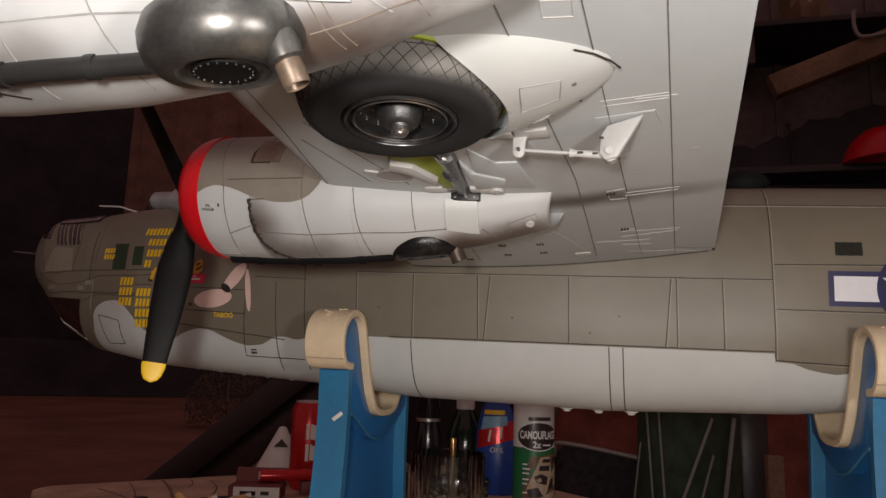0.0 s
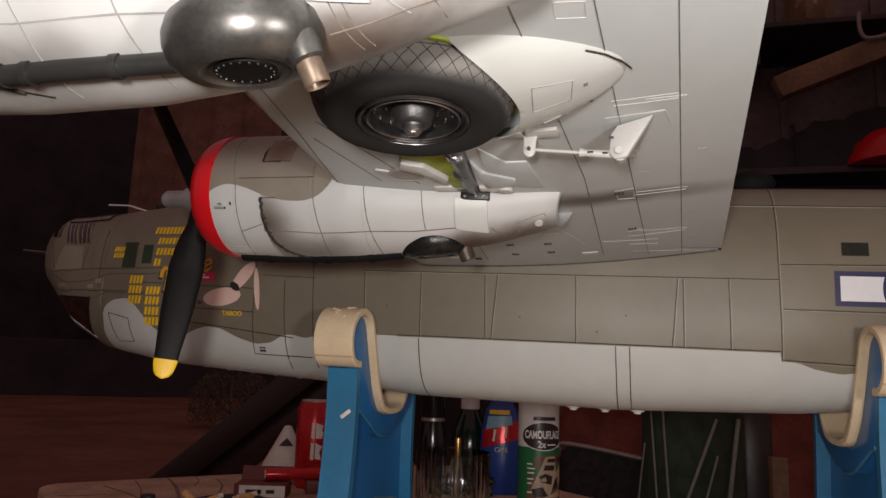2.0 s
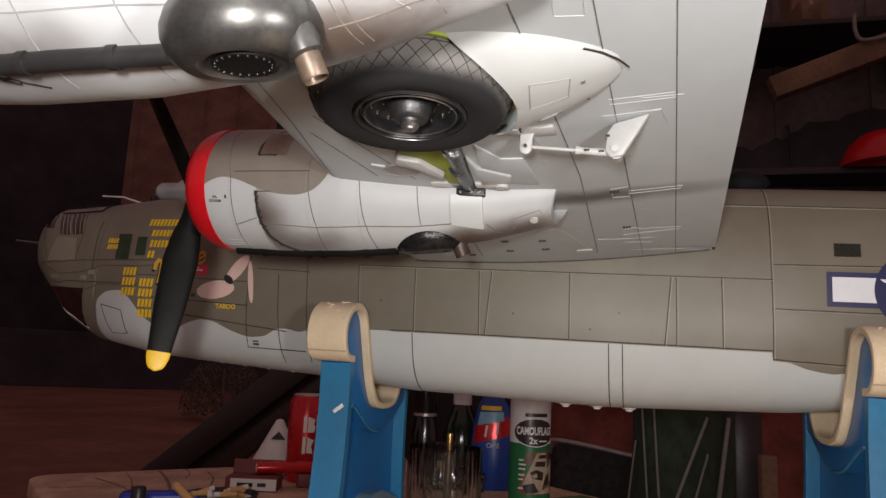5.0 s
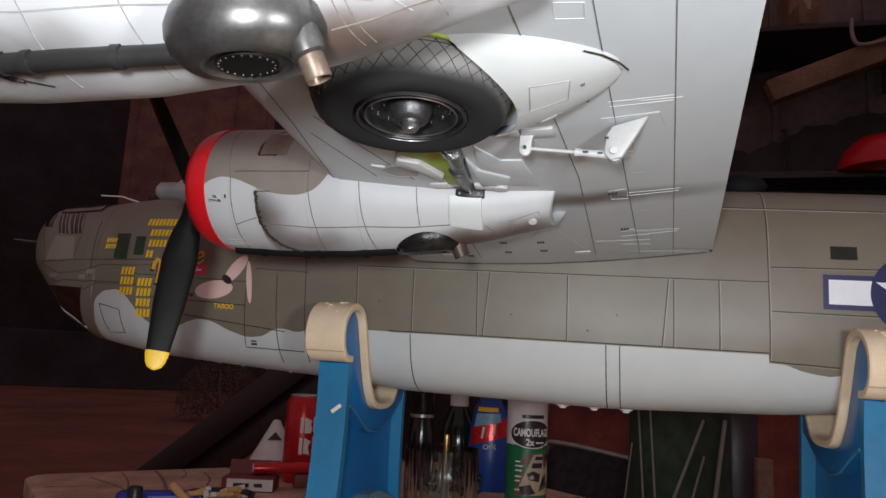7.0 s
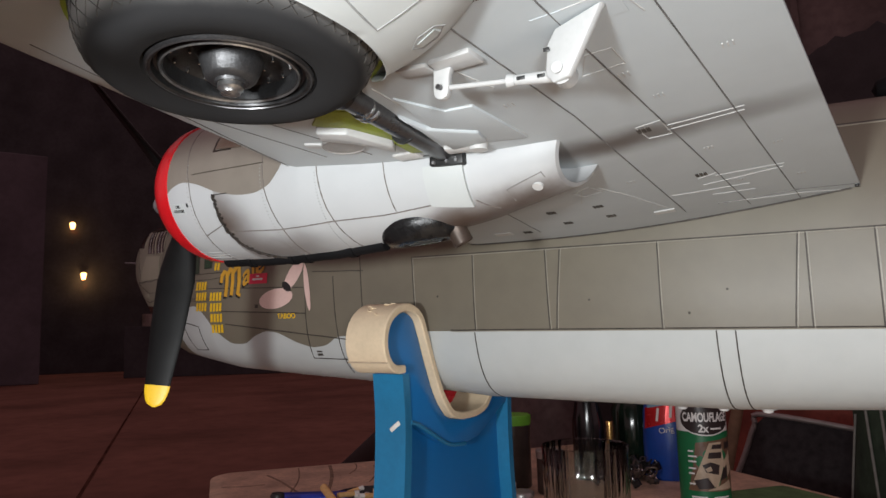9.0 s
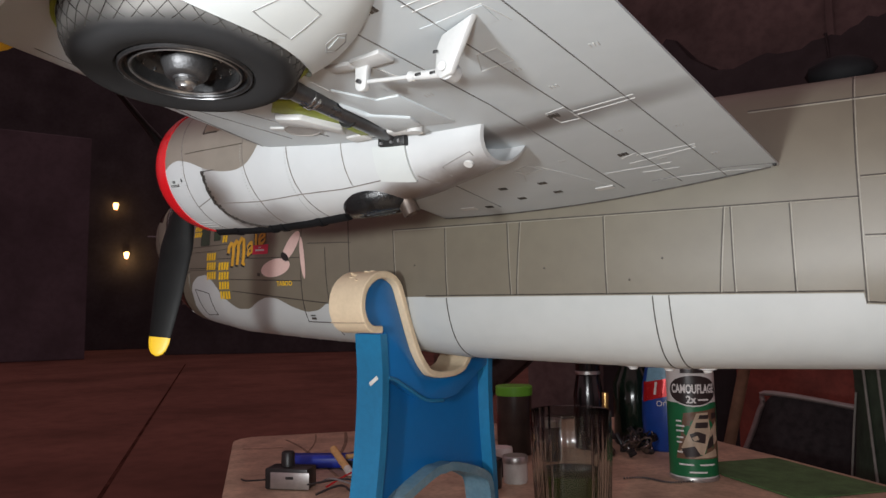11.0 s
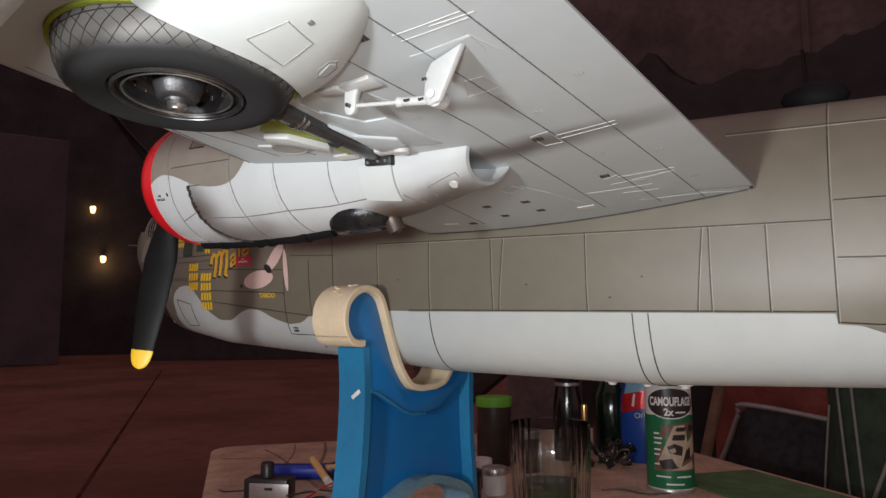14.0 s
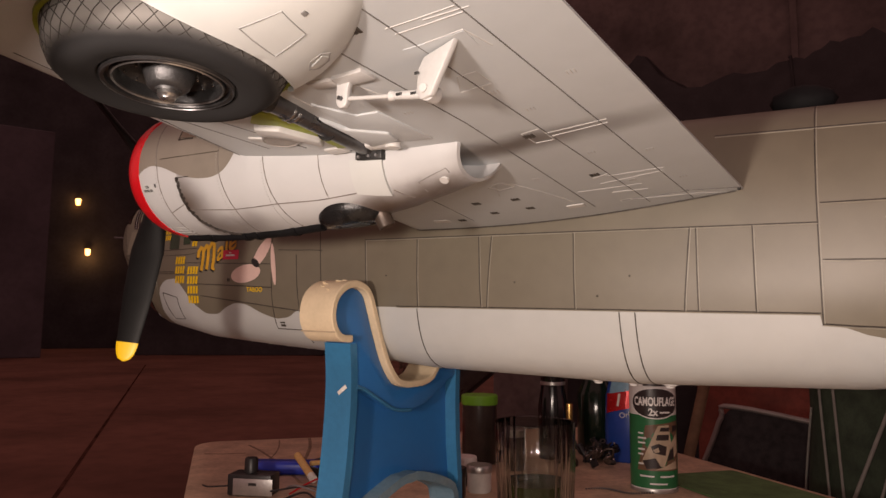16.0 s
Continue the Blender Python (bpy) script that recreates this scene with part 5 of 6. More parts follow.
part("rim", turned([(0.0334, 0.0), (0.0340, 0.002), (0.0334, 0.0045), (0.031, 0.005)], None, 44), SILVER, spray, "bare metal rim")
part("nozzle", turned([(0.005, 0.192), (0.005, 0.201), (0.004, 0.204), (0, 0.204)], None, 16), CANWHITE, spray)
part("label_band", band(0.0325, 0.006, 0.0965), CANGREEN, can, "green printed band")
part("label_oval", shape_on(0.0325, [(0.036 * math.cos(k * math.pi / 12), 0.112 + 0.0185 * math.sin(k * math.pi / 12)) for k in range(24)], 0.0007), CANBLACK, can, "dark oval with a white edge")
part("label_ring", shape_on(0.0325, [(0.0375 * math.cos(k * math.pi / 12), 0.112 + 0.0200 * math.sin(k * math.pi / 12)) for k in range(24)], 0.0005), CANWHITE, can, "white edge of the oval")
part("label_picture", shape_on(0.0325, [(-0.015, 0.084), (0.038, 0.090), (0.038, 0.028), (-0.028, 0.028), (-0.020, 0.056)], 0.0007), CANBROWN, can, "printed camouflage picture")
for o in ([(-0.022, 0.036), (0.002, 0.084), (0.018, 0.085), (0.022, 0.060), (0.010, 0.033)], [(0.018, 0.060), (0.034, 0.074), (0.036, 0.050), (0.026, 0.044)], [(-0.004, 0.029), (0.030, 0.040), (0.034, 0.030)]):
    part("label_shape", shape_on(0.0325, o, 0.0010), CANTAN, can)
for o in ([(0.006, 0.082), (0.019, 0.082), (0.018, 0.077), (0.004, 0.077)], [(0.001, 0.073), (0.018, 0.073), (0.017, 0.066), (-0.001, 0.066)], [(-0.008, 0.058), (0.002, 0.062), (0.014, 0.058), (0.012, 0.047), (-0.004, 0.050)], [(-0.020, 0.040), (-0.002, 0.044), (0.006, 0.032), (-0.014, 0.030)], [(0.018, 0.052), (0.026, 0.058), (0.026, 0.044), (0.014, 0.040)], [(0.024, 0.084), (0.036, 0.084), (0.036, 0.078), (0.024, 0.076)]):
    part("label_shape", shape_on(0.0325, o, 0.0013), CANBLACK, can)
part("label_shape", shape_on(0.0325, [(-0.005, 0.054), (0.002, 0.057), (0.004, 0.052), (-0.002, 0.050)], 0.0016), CANTAN, can)
part("lettering", warp(text_bm("CAMOUFLAGE", 0.0118, bold=0.0004), lambda c: wrap(0.0325, 0.0012)(Vector((c.x * 0.80, c.y * 1.25 + 0.1135, 0)))), CANWHITE, can, "white block letters", smooth=False)
part("lettering", warp(text_bm("2x", 0.0125, bold=0.0004), lambda c: wrap(0.0325, 0.0012)(Vector((c.x - 0.004, c.y + 0.1005, 0)))), CANWHITE, can, "white letters", smooth=False)
for k, (x0, x1, y) in enumerate(((0.005, 0.020, 0.1005), (-0.026, -0.018, 0.074), (-0.026, -0.014, 0.068), (-0.026, -0.015, 0.062), (-0.026, -0.016, 0.054), (-0.026, -0.018, 0.048), (-0.026, -0.018, 0.036), (-0.024, -0.004, 0.021), (0.004, 0.026, 0.021), (-0.010, 0.014, 0.012))):
    part("print_bar", shape_on(0.0325, [(x0, y - 0.0010), (x1, y - 0.0010), (x1, y + 0.0010), (x0, y + 0.0010)], 0.0012), CANWHITE, can)
part("print_bar", shape_on(0.0325, [(-0.017, 0.1335), (0.020, 0.1335), (0.020, 0.1385), (-0.017, 0.1385)], 0.0009), CANBLACK, can, "dark printed bar")

bottle = thing("cleaner_bottle", at(-0.050, 0.766, 4), "blue and red plastic cleaner bottle on the table", "bottle")
shell = part("bottle_body", warp(turned([(0, 0), (0.036, 0.0), (0.040, 0.004), (0.041, 0.060), (0.039, 0.110), (0.030, 0.150), (0.016, 0.175), (0.014, 0.20), (0, 0.20)], None, 36), lambda c: Vector((c.x, c.y * 0.66, c.z))), BOTTLEBLUE, bottle, "deep blue plastic")


def bottle_skin(c):
    r, _ = lerp_table([(0.0, 0.0405, 0), (0.06, 0.0418, 0), (0.11, 0.040, 0), (0.15, 0.0315, 0), (0.20, 0.018, 0)], c.y)
    return Vector((r * math.sin(c.x / 0.041), -0.68 * r * math.cos(c.x / 0.041), c.y))


for o, ink in (([(-0.040, 0.080), (0.042, 0.100), (0.042, 0.132), (-0.040, 0.114)], CANRED), ([(-0.030, 0.142), (0.022, 0.142), (0.022, 0.150), (-0.030, 0.150)], YELLOW), ([(-0.032, 0.114), (0.026, 0.124), (0.026, 0.140), (-0.032, 0.138)], TEAL)):
    bm = bmesh.new()
    n = 10
    for i in range(n):
        a0, a1 = i / n, (i + 1) / n
        q = [Vector(o[0]).lerp(Vector(o[1]), a0), Vector(o[0]).lerp(Vector(o[1]), a1), Vector(o[3]).lerp(Vector(o[2]), a1), Vector(o[3]).lerp(Vector(o[2]), a0)]
        bm.faces.new([bm.verts.new(bottle_skin(Vector((p.x, p.y, 0))) * 1.01) for p in q])
    part("label_patch", bm, ink, shell, "", smooth=False)
for k in range(5):
    part("label_stroke", warp(box((0.0042, 0.0004, 0.021), Matrix.Translation((-0.022 + 0.011 * k, 0, 0.1005 + 0.003 * k)) @ pose(0, 0, 0, 0, 8, 0)), lambda c: bottle_skin(Vector((c.x, c.z, 0))) * 1.02), PAPER if k % 2 else CANRED, shell)
part("label_word", warp(text_bm("Orig", 0.013, pose(0, 0, 0, 0, 0, 10)), lambda c: bottle_skin(Vector((c.x + 0.002, c.y + 0.080, 0))) * 1.012), PAPER, shell, "white script letters", smooth=False)

# ribbed tumbler with a drink
tumbler = thing("glass_tumbler", at(-0.045, 0.345) @ Matrix.Diagonal((1.16, 1.16, 0.96, 1.0)), "ribbed clear glass tumbler half full of greenish drink", "glass")
n = 144
rings = []
for r, z in ((0.0, 0.0), (0.036, 0.0), (0.0385, 0.003), (0.041, 0.06), (0.0425, 0.119), (0.0418, 0.120), (0.0400, 0.119), (0.0385, 0.06), (0.0360, 0.010), (0.0, 0.010)):
    rings.append([((r + (0.0011 * math.cos(30 * 2 * math.pi * k / n) if 0 < z < 0.119 and r > 0.0384 else 0)) * math.cos(2 * math.pi * k / n), (r + (0.0011 * math.cos(30 * 2 * math.pi * k / n) if 0 < z < 0.119 and r > 0.0384 else 0)) * math.sin(2 * math.pi * k / n), z) for k in range(n)])
gl = part("glass", loft(rings), GLASS, tumbler)
gl.visible_shadow = False
part("drink", turned([(0, 0.0112), (0.0350, 0.0112), (0.0372, 0.044), (0.0366, 0.0444), (0, 0.0444)], None, 40), DRINK, tumbler, "yellow-green drink")


def jar(place, r, h, body, lid, lidh, label, category="jar", neck=None):
    j = thing("jar" if category == "jar" else "bottle", place, label, category)
    top = neck or r
    part("body", turned([(0, 0), (r * 0.94, 0), (r, 0.003), (r, h * (0.72 if neck else 0.97)), (top, h), (0, h)], None, 28), body, j)
    part("lid", turned([(top * 1.04, h - 0.002), (top * 1.06, h), (top * 1.06, h + lidh - 0.0015), (top * 1.0, h + lidh), (0, h + lidh)], None, 28), lid, j)
    return j


jar(at(-0.262, 0.610), 0.0295, 0.100, BROWNJAR, LIDGREEN, 0.014, "brown jar with a lime green lid on the table")
black = jar(at(-0.172, 0.720), 0.026, 0.128, DARKBOTTLE, DARKBOTTLE, 0.05, "tall black bottle with a dark cap on the table", "bottle", 0.020)
part("collar", turned([(0.0205, 0.127), (0.0222, 0.128), (0.0222, 0.133), (0.0205, 0.134)], None, 28), SILVER, black, "thin silver collar")
jar(at(-0.118, 0.800), 0.036, 0.150, GREENBOTTLE, PAPER, 0.024, "dark green glass bottle with a pale cap on the table", "bottle", 0.017)
jar(at(-0.190, 0.590), 0.020, 0.055, BROWNJAR, SILVER, 0.010, "small paint jar with a metal lid on the table")
jar(at(-0.165, 0.425), 0.0170, 0.029, PAPER, SILVER, 0.008, "small white paint pot on the table")
jar(at(-0.205, 0.455), 0.0170, 0.030, BROWNJAR, PAPER, 0.010, "small dark paint pot with a white lid")
jar(at(-0.180, 0.380), 0.016, 0.030, BROWNJAR, BLACK, 0.009, "small dark paint pot on the table")
jar(at(-0.096, 0.600), 0.0075, 0.080, BURNT, BRASS, 0.030, "slim brass-topped bottle on the table", "bottle", 0.005)

# a heap of small metal fittings, each its own piece
random.seed(7)
for k in range(40):
    x, y = -0.098 + random.uniform(-0.045, 0.045), 0.705 + random.uniform(-0.05, 0.05)
    h = random.uniform(0.008, 0.030)
    lift = 0.024 * random.random()
    f = thing("metal_fitting", at(x, y, random.uniform(0, 180), TABLE_Z + lift) @ pose(0, 0, 0, random.uniform(-50, 50), random.uniform(-30, 30), 0), "small dark metal fitting heaped on the table", "fitting", "metal fittings")
    ink = random.choice((RIMSTEEL, DARKBURNT, BLACK, GLOSSBLACK))
    if k % 3 == 0:
        part("nut", turned([(0.0025, 0), (0.0065, 0), (0.0072, 0.0008), (0.0072, h * 0.4), (0.0065, h * 0.42), (0.0025, h * 0.42), (0.0025, 0)], None, 6), ink, f)
    elif k % 3 == 1:
        part("tube_stub", turned([(0.0030, 0), (0.0042, 0), (0.0042, h), (0.0052, h + 0.001), (0.0052, h + 0.003), (0.0030, h + 0.003), (0.0030, 0)], None, 14), ink, f)
    else:
        part("clip", tube(arc_path([Vector(p) for p in ((0, 0, 0), (0.006, 0, h * 0.5), (0.002, 0.004, h), (-0.008, 0.003, h * 0.7), (-0.010, 0, 0.002))], 4), 0.0016, 8), ink, f)
    part("stud", turned([(0.0016, 0), (0.0020, 0.0012), (0.0014, 0.004), (0, 0.0045)], Matrix.Translation((0.003, 0, h * 0.42)), 10), BRIGHT, f)
chain = thing("bead_chain", at(0, 0), "thin dark bead chain lying on the table", "chain")
part("beads", join(*[turned([(0, -0.0016), (0.0014, -0.0009), (0.0016, 0.0), (0.0014, 0.0009), (0, 0.0016)], Matrix.Translation((-0.040 + 0.0030 * k, 0.515 + 0.010 * math.sin(k * 0.23) + 0.0008 * k, 0.0017)), 8) for k in range(32)]), STEEL, chain)

soda = thing("drinks_can", at(-0.389, 0.672, 26), "tall red drinks can with white printing on the table", "drinks can")
sc = part("can", turned([(0, 0.004), (0.024, 0.001), (0.027, 0.0), (0.0330, 0.009), (0.0330, 0.142), (0.0275, 0.154), (0.0270, 0.157), (0.0255, 0.156), (0.0245, 0.152), (0, 0.152)], None, 40), CANRED, soda, "glossy red can")
part("rim", turned([(0.0272, 0.153), (0.0278, 0.156), (0.0265, 0.158), (0.0250, 0.1565)], None, 40), SILVER, soda, "bare metal rim")
for o in ([(-0.006, 0.090), (0.000, 0.090), (0.000, 0.118), (-0.006, 0.118)], [(0.002, 0.090), (0.014, 0.090), (0.016, 0.100), (0.013, 0.104), (0.015, 0.113), (0.002, 0.118)], [(0.018, 0.092), (0.024, 0.094), (0.024, 0.120), (0.018, 0.119)],
          [(-0.006, 0.052), (0.000, 0.052), (0.000, 0.082), (-0.006, 0.082)], [(0.002, 0.054), (0.014, 0.052), (0.010, 0.066), (0.015, 0.076), (0.002, 0.082)], [(0.018, 0.056), (0.026, 0.056), (0.026, 0.084), (0.018, 0.084)]):
    part("print_shape", shape_on(0.0330, o, 0.0005), PAPER, sc, "white printed shape")
glue = thing("glue_bottle", at(-0.464, 0.716, 20) @ Matrix.Diagonal((1.4, 1.4, 0.86, 1.0)), "white tapered glue bottle with a warning triangle", "bottle")
gb = part("body", turned([(0, 0), (0.034, 0), (0.036, 0.004), (0.034, 0.030), (0.012, 0.098), (0.005, 0.120), (0, 0.122)], None, 28), PAPER, glue)
part("warning_mark", prism([(-0.010, 0), (0.010, 0), (0, 0.018)], 0.0012, Matrix.Translation((0.001, -0.0192, 0.079)) @ pose(0, 0, 0, 72, 0, 0)), CANBLACK, gb, "dark warning triangle")
pack = thing("cigarette_pack", at(-0.425, 0.555, 16), "open maroon and white cigarette pack on the table", "cigarette pack")
pk = part("box", box((0.086, 0.055, 0.022), Matrix.Translation((0, 0, 0.011)), 0.001), MAROON, pack)
part("front", box((0.076, 0.0012, 0.0185), Matrix.Translation((0.004, -0.0278, 0.0112))), PAPER, pk, "white printed side")
for x0, w in ((-0.010, 0.026), (0.018, 0.014)):
    part("print_bar", box((w, 0.0008, 0.006), Matrix.Translation((x0, -0.0287, 0.011))), CANBLACK, pk)
part("lid", box((0.086, 0.0014, 0.030), Matrix.Translation((0, 0.028, 0.030)) @ pose(0, 0, 0, -18, 0, 0)), MAROON, pack, "raised card lid")
marker = thing("red_marker", at(-0.3865, 0.593, 34), "red plastic tube lying across the pack", "marker")
part("barrel", turned([(0, -0.05), (0.0095, -0.05), (0.0102, -0.048), (0.0102, 0.046), (0.0085, 0.05), (0, 0.05)], Matrix.Translation((0, 0, 0.0335)) @ pose(0, 0, 0, 0, 90, 0), 20), CANRED, marker)
part("end_cap", turned([(0, -0.0512), (0.0075, -0.0512), (0.0080, -0.0496)], Matrix.Translation((0, 0, 0.0335)) @ pose(0, 0, 0, 0, 90, 0), 20), PINK, marker, "pale pink end")
part("rest", box((0.030, 0.016, 0.0232), Matrix.Translation((0.036, 0.0, 0.0116)), 0.002), MAROON, marker)
tray = thing("ashtray", at(-0.405, 0.415), "dark ashtray full of cigarette ends on the table", "ashtray")
part("dish", turned([(0, 0.004), (0.042, 0.004), (0.052, 0.016), (0.055, 0.016), (0.050, 0.0), (0, 0.0)], None, 32), BLACK, tray)
random.seed(11)
for k in range(9):
    a = random.uniform(0, 360)
    c = thing("cigarette_end", Matrix.Translation((-0.405 + random.uniform(-0.032, 0.032), 0.415 + random.uniform(-0.03, 0.03), TABLE_Z + 0.013 + 0.003 * (k % 4))) @ pose(0, 0, 0, 0, random.uniform(-14, 22), a), "tan cigarette end in the ashtray", "cigarette end", "cigarette ends")
    part("filter", rod((-0.018, 0, 0), (0.008, 0, 0), 0.0040, n=12), CIGTAN, c)
    part("paper", rod((0.0078, 0, 0), (0.016, 0, 0), 0.0039, n=12), PAPER, c)
lighter = thing("blue_tool", at(-0.475, 0.365, 30), "royal blue plastic tool handle on the table", "tool")
part("handle", box((0.110, 0.030, 0.020), Matrix.Translation((0, 0, 0.0105)), 0.006, 3), BLUETOOL, lighter)
part("shaft", rod((0.05, 0, 0.010), (0.10, 0.004, 0.008), 0.004), STEEL, lighter)
dowel = thing("wooden_dowel", at(-0.425, 0.352, -28), "short wooden dowel propped on the blue tool", "dowel")
part("stick", rod((-0.030, 0, 0.030), (0.030, 0.0, 0.010), 0.0058), CIGTAN, dowel)
part("cap", rod((0.029, 0, 0.0104), (0.040, 0, 0.0067), 0.0060), PAPER, dowel)
switch = thing("battery_box", at(-0.418, 0.238, 22), "black battery box with a silver plate and knob", "battery box")
part("case", box((0.062, 0.034, 0.028), Matrix.Translation((0, 0.008, 0.0145)), 0.002), BLACK, switch)
part("plate", box((0.056, 0.0015, 0.022), Matrix.Translation((0.006, -0.0100, 0.0125)), 0.0004), SILVER, switch, "silver face plate")
part("slot", box((0.011, 0.0012, 0.0035), Matrix.Translation((0.006, -0.0112, 0.0165))), BLACK, switch)
part("knob", turned([(0.0095, 0), (0.009, 0.018), (0.0075, 0.020), (0, 0.020)], Matrix.Translation((-0.006, 0.012, 0.028)), 24), BLACK, switch, "black ribbed knob")


def cable(name, pts, r, ink, label):
    c = thing(name, at(0, 0), label, "cable")
    path = arc_path([Vector(p) for p in pts], 6)
    part("wire", tube(path, r, 8), ink, c)


cable("wire", [(-0.36, 0.25, 0.006), (-0.34, 0.29, 0.022), (-0.33, 0.34, 0.010), (-0.29, 0.33, 0.004)], 0.0013, CANRED, "thin red wire on the table")
cable("wire", [(-0.38, 0.235, 0.010), (-0.33, 0.26, 0.018), (-0.30, 0.28, 0.004), (-0.25, 0.30, 0.003)], 0.0013, BLACK, "thin black wire on the table")
cable("wire", [(-0.46, 0.25, 0.006), (-0.49, 0.23, 0.004), (-0.51, 0.235, 0.003)], 0.0012, BLACK, "short black wire on the table")

cable("wire", [(-0.35, 0.22, 0.004), (-0.32, 0.235, 0.016), (-0.285, 0.225, 0.010), (-0.27, 0.25, 0.003)], 0.0015, BLACK, "looped black wire on the table")
cable("wire", [(-0.37, 0.255, 0.012), (-0.345, 0.245, 0.020), (-0.315, 0.255, 0.012), (-0.30, 0.235, 0.003)], 0.0012, PALESTEEL, "thin grey wire on the table")

# ---- behind the table ----
chair = thing("folding_chair", pose(0.150, 1.30, -0.014, 0, 0, -6), "folding chair with a black fabric back and grey tube", "chair")
back = [(-0.300, 0.42), (-0.175, 0.690), (-0.138, 0.783), (-0.110, 0.811), (0.16, 0.772), (0.215, 0.760), (0.230, 0.70), (0.235, 0.42)]
part("back_fabric", prism(back, 0.006, pose(0, 0, 0, 90, 0, 0)), MESH, chair, "black woven fabric")
bp = arc_path([Vector((x, -0.004, z)) for x, z in back], 5)
part("back_tube", tube(bp, 0.0060, 12), TUBE, chair, "grey metal tube")
part("seat", box((0.42, 0.38, 0.02), Matrix.Translation((0.02, 0.18, 0.43)), 0.006), MESH, chair)
for x, y in ((-0.18, 0.38), (0.22, 0.38), (-0.18, 0.0), (0.22, 0.0)):
    part("leg", rod((x, y, 0.014), (x * 0.95, y * 0.9, 0.43), 0.010), TUBE, chair)
stick = thing("wooden_stick", pose(0, 0, 0), "bare wooden stick leaning behind the table", "stick")
part("shaft", rod((-0.175, 1.02, 0.0), (0.034, 1.06, 0.905), 0.0115), BEAM, stick)

bag = thing("canvas_bag", pose(0.3140, 1.10, 0, 0, 0, -6) @ Matrix.Diagonal((0.645, 0.72, 0.98, 1)), "tall dark green canvas bag with grey piping", "bag")
rings = []
for k in range(25):
    z = 1.05 * k / 24
    rings.append([((0.185 + 0.012 * math.sin(9 * z + 3 * a)) * math.cos(a) * (1 - 0.12 * z), (0.12 + 0.01 * math.sin(7 * z + 5 * a)) * math.sin(a), z) for a in np.linspace(0, 2 * math.pi, 36, endpoint=False)])
part("body", loft(rings), GREENCLOTH, bag)
for x0, z0, x1, z1, r in ((0.173, 0.50, 0.218, 0.831, 0.0022), (0.252, 0.55, 0.232, 0.910, 0.0026), (0.276, 0.55, 0.257, 0.910, 0.0026), (0.238, 0.55, 0.365, 0.890, 0.0034), (0.290, 0.55, 0.365, 0.816, 0.0026), (0.360, 0.55, 0.408, 0.890, 0.0050)):
    run = [(x0 + (x1 - x0) * k / 10, z0 + (z1 - z0) * k / 10) for k in range(11)]
    run = [((x - 0.3075) / 0.645, z / 0.98) for x, z in run]
    part("piping", tube([Vector((x, -0.131 * math.sqrt(max(0.04, 1 - (x / 0.180) ** 2)), z)) for x, z in run], r / 0.7, 8), PIPING, bag, "pale grey piping")
bin_ = thing("dark_post", pose(0.565, 1.80, 0), "dark brown upright post", "post")
part("shaft", box((0.08, 0.10, 1.05), Matrix.Translation((0, 0, 0.525)), 0.006), CANBLACK, bin_)
wood = thing("timber_offcut", pose(0.593, 1.62, 0, 0, 0, 10), "bare timber offcut standing on end", "timber")
part("plank", box((0.044, 0.03, 0.766), Matrix.Translation((0, 0, 0.383)), 0.003), BEAM, wood)
tagged(link("red_panel", box((1.75, 0.04, 1.02), Matrix.Translation((0.675, 2.15, 0.51)), 0.004), REDDISH, None, smooth=False), "red-brown painted panel behind the chair", "panel", kind="structure")

# the shed behind and its shelves
tagged(link("wall_shed", box((6.6, 0.12, 4.2), Matrix.Translation((1.85, 3.10, 2.1))), DARKWALL, None, smooth=False), "dark brown shed wall at night", "wall", kind="structure")
for k in range(12):
    tagged(link("batten", box((0.03, 0.02, 4.1), Matrix.Translation((0.1 + 0.43 * k, 3.03, 2.06)), 0.002), DARKWALL, None, smooth=False), "dark wall batten", "batten", kind="structure")
beam = thing("timber_beam", pose(1.13, 2.50, 2.318, 0, -20.6, 0), "bare timber beam under the shed roof", "beam")
part("timber", box((0.66, 0.07, 0.095), None, 0.003), BEAM, beam)
post = thing("shed_post", pose(1.50, 2.46, 0), "dark timber post carrying the beam", "post")
part("shaft", box((0.09, 0.09, 2.9), Matrix.Translation((0, 0, 1.45)), 0.004), DARKWALL, post)
shelf = thing("shed_shelf", pose(1.25, 2.62, 1.86), "dark shelf board with things on it", "shelf")
part("board", box((1.3, 0.22, 0.03), Matrix.Translation((0, 0.0, -0.015)), 0.003), CANBLACK, shelf)
for x in (-0.55, 0.55):
    part("bracket", box((0.03, 0.45, 0.20), Matrix.Translation((x, 0.20, -0.13)), 0.003), DARKWALL, shelf)
cap = thing("red_helmet", pose(1.26, 2.55, 1.86), "round red helmet on the shelf", "helmet")
part("dome", turned([(0.165, 0.0), (0.168, 0.012), (0.160, 0.05), (0.135, 0.10), (0.09, 0.14), (0.04, 0.155), (0, 0.158)], None, 32), RED, cap)
part("brim", turned([(0.150, 0.0), (0.185, 0.002), (0.185, 0.008), (0.160, 0.014)], None, 32), RED, cap)
upper = thing("shed_shelf", pose(1.12, 2.80, 2.556), "dark upper shelf board with cartons on it", "shelf")
part("board", box((0.80, 0.46, 0.025), Matrix.Translation((0, 0.02, -0.0125)), 0.003), CANBLACK, upper)
for x in (-0.34, 0.34):
    part("bracket", box((0.03, 0.40, 0.14), Matrix.Translation((x, 0.06, -0.095)), 0.003), DARKWALL, upper)
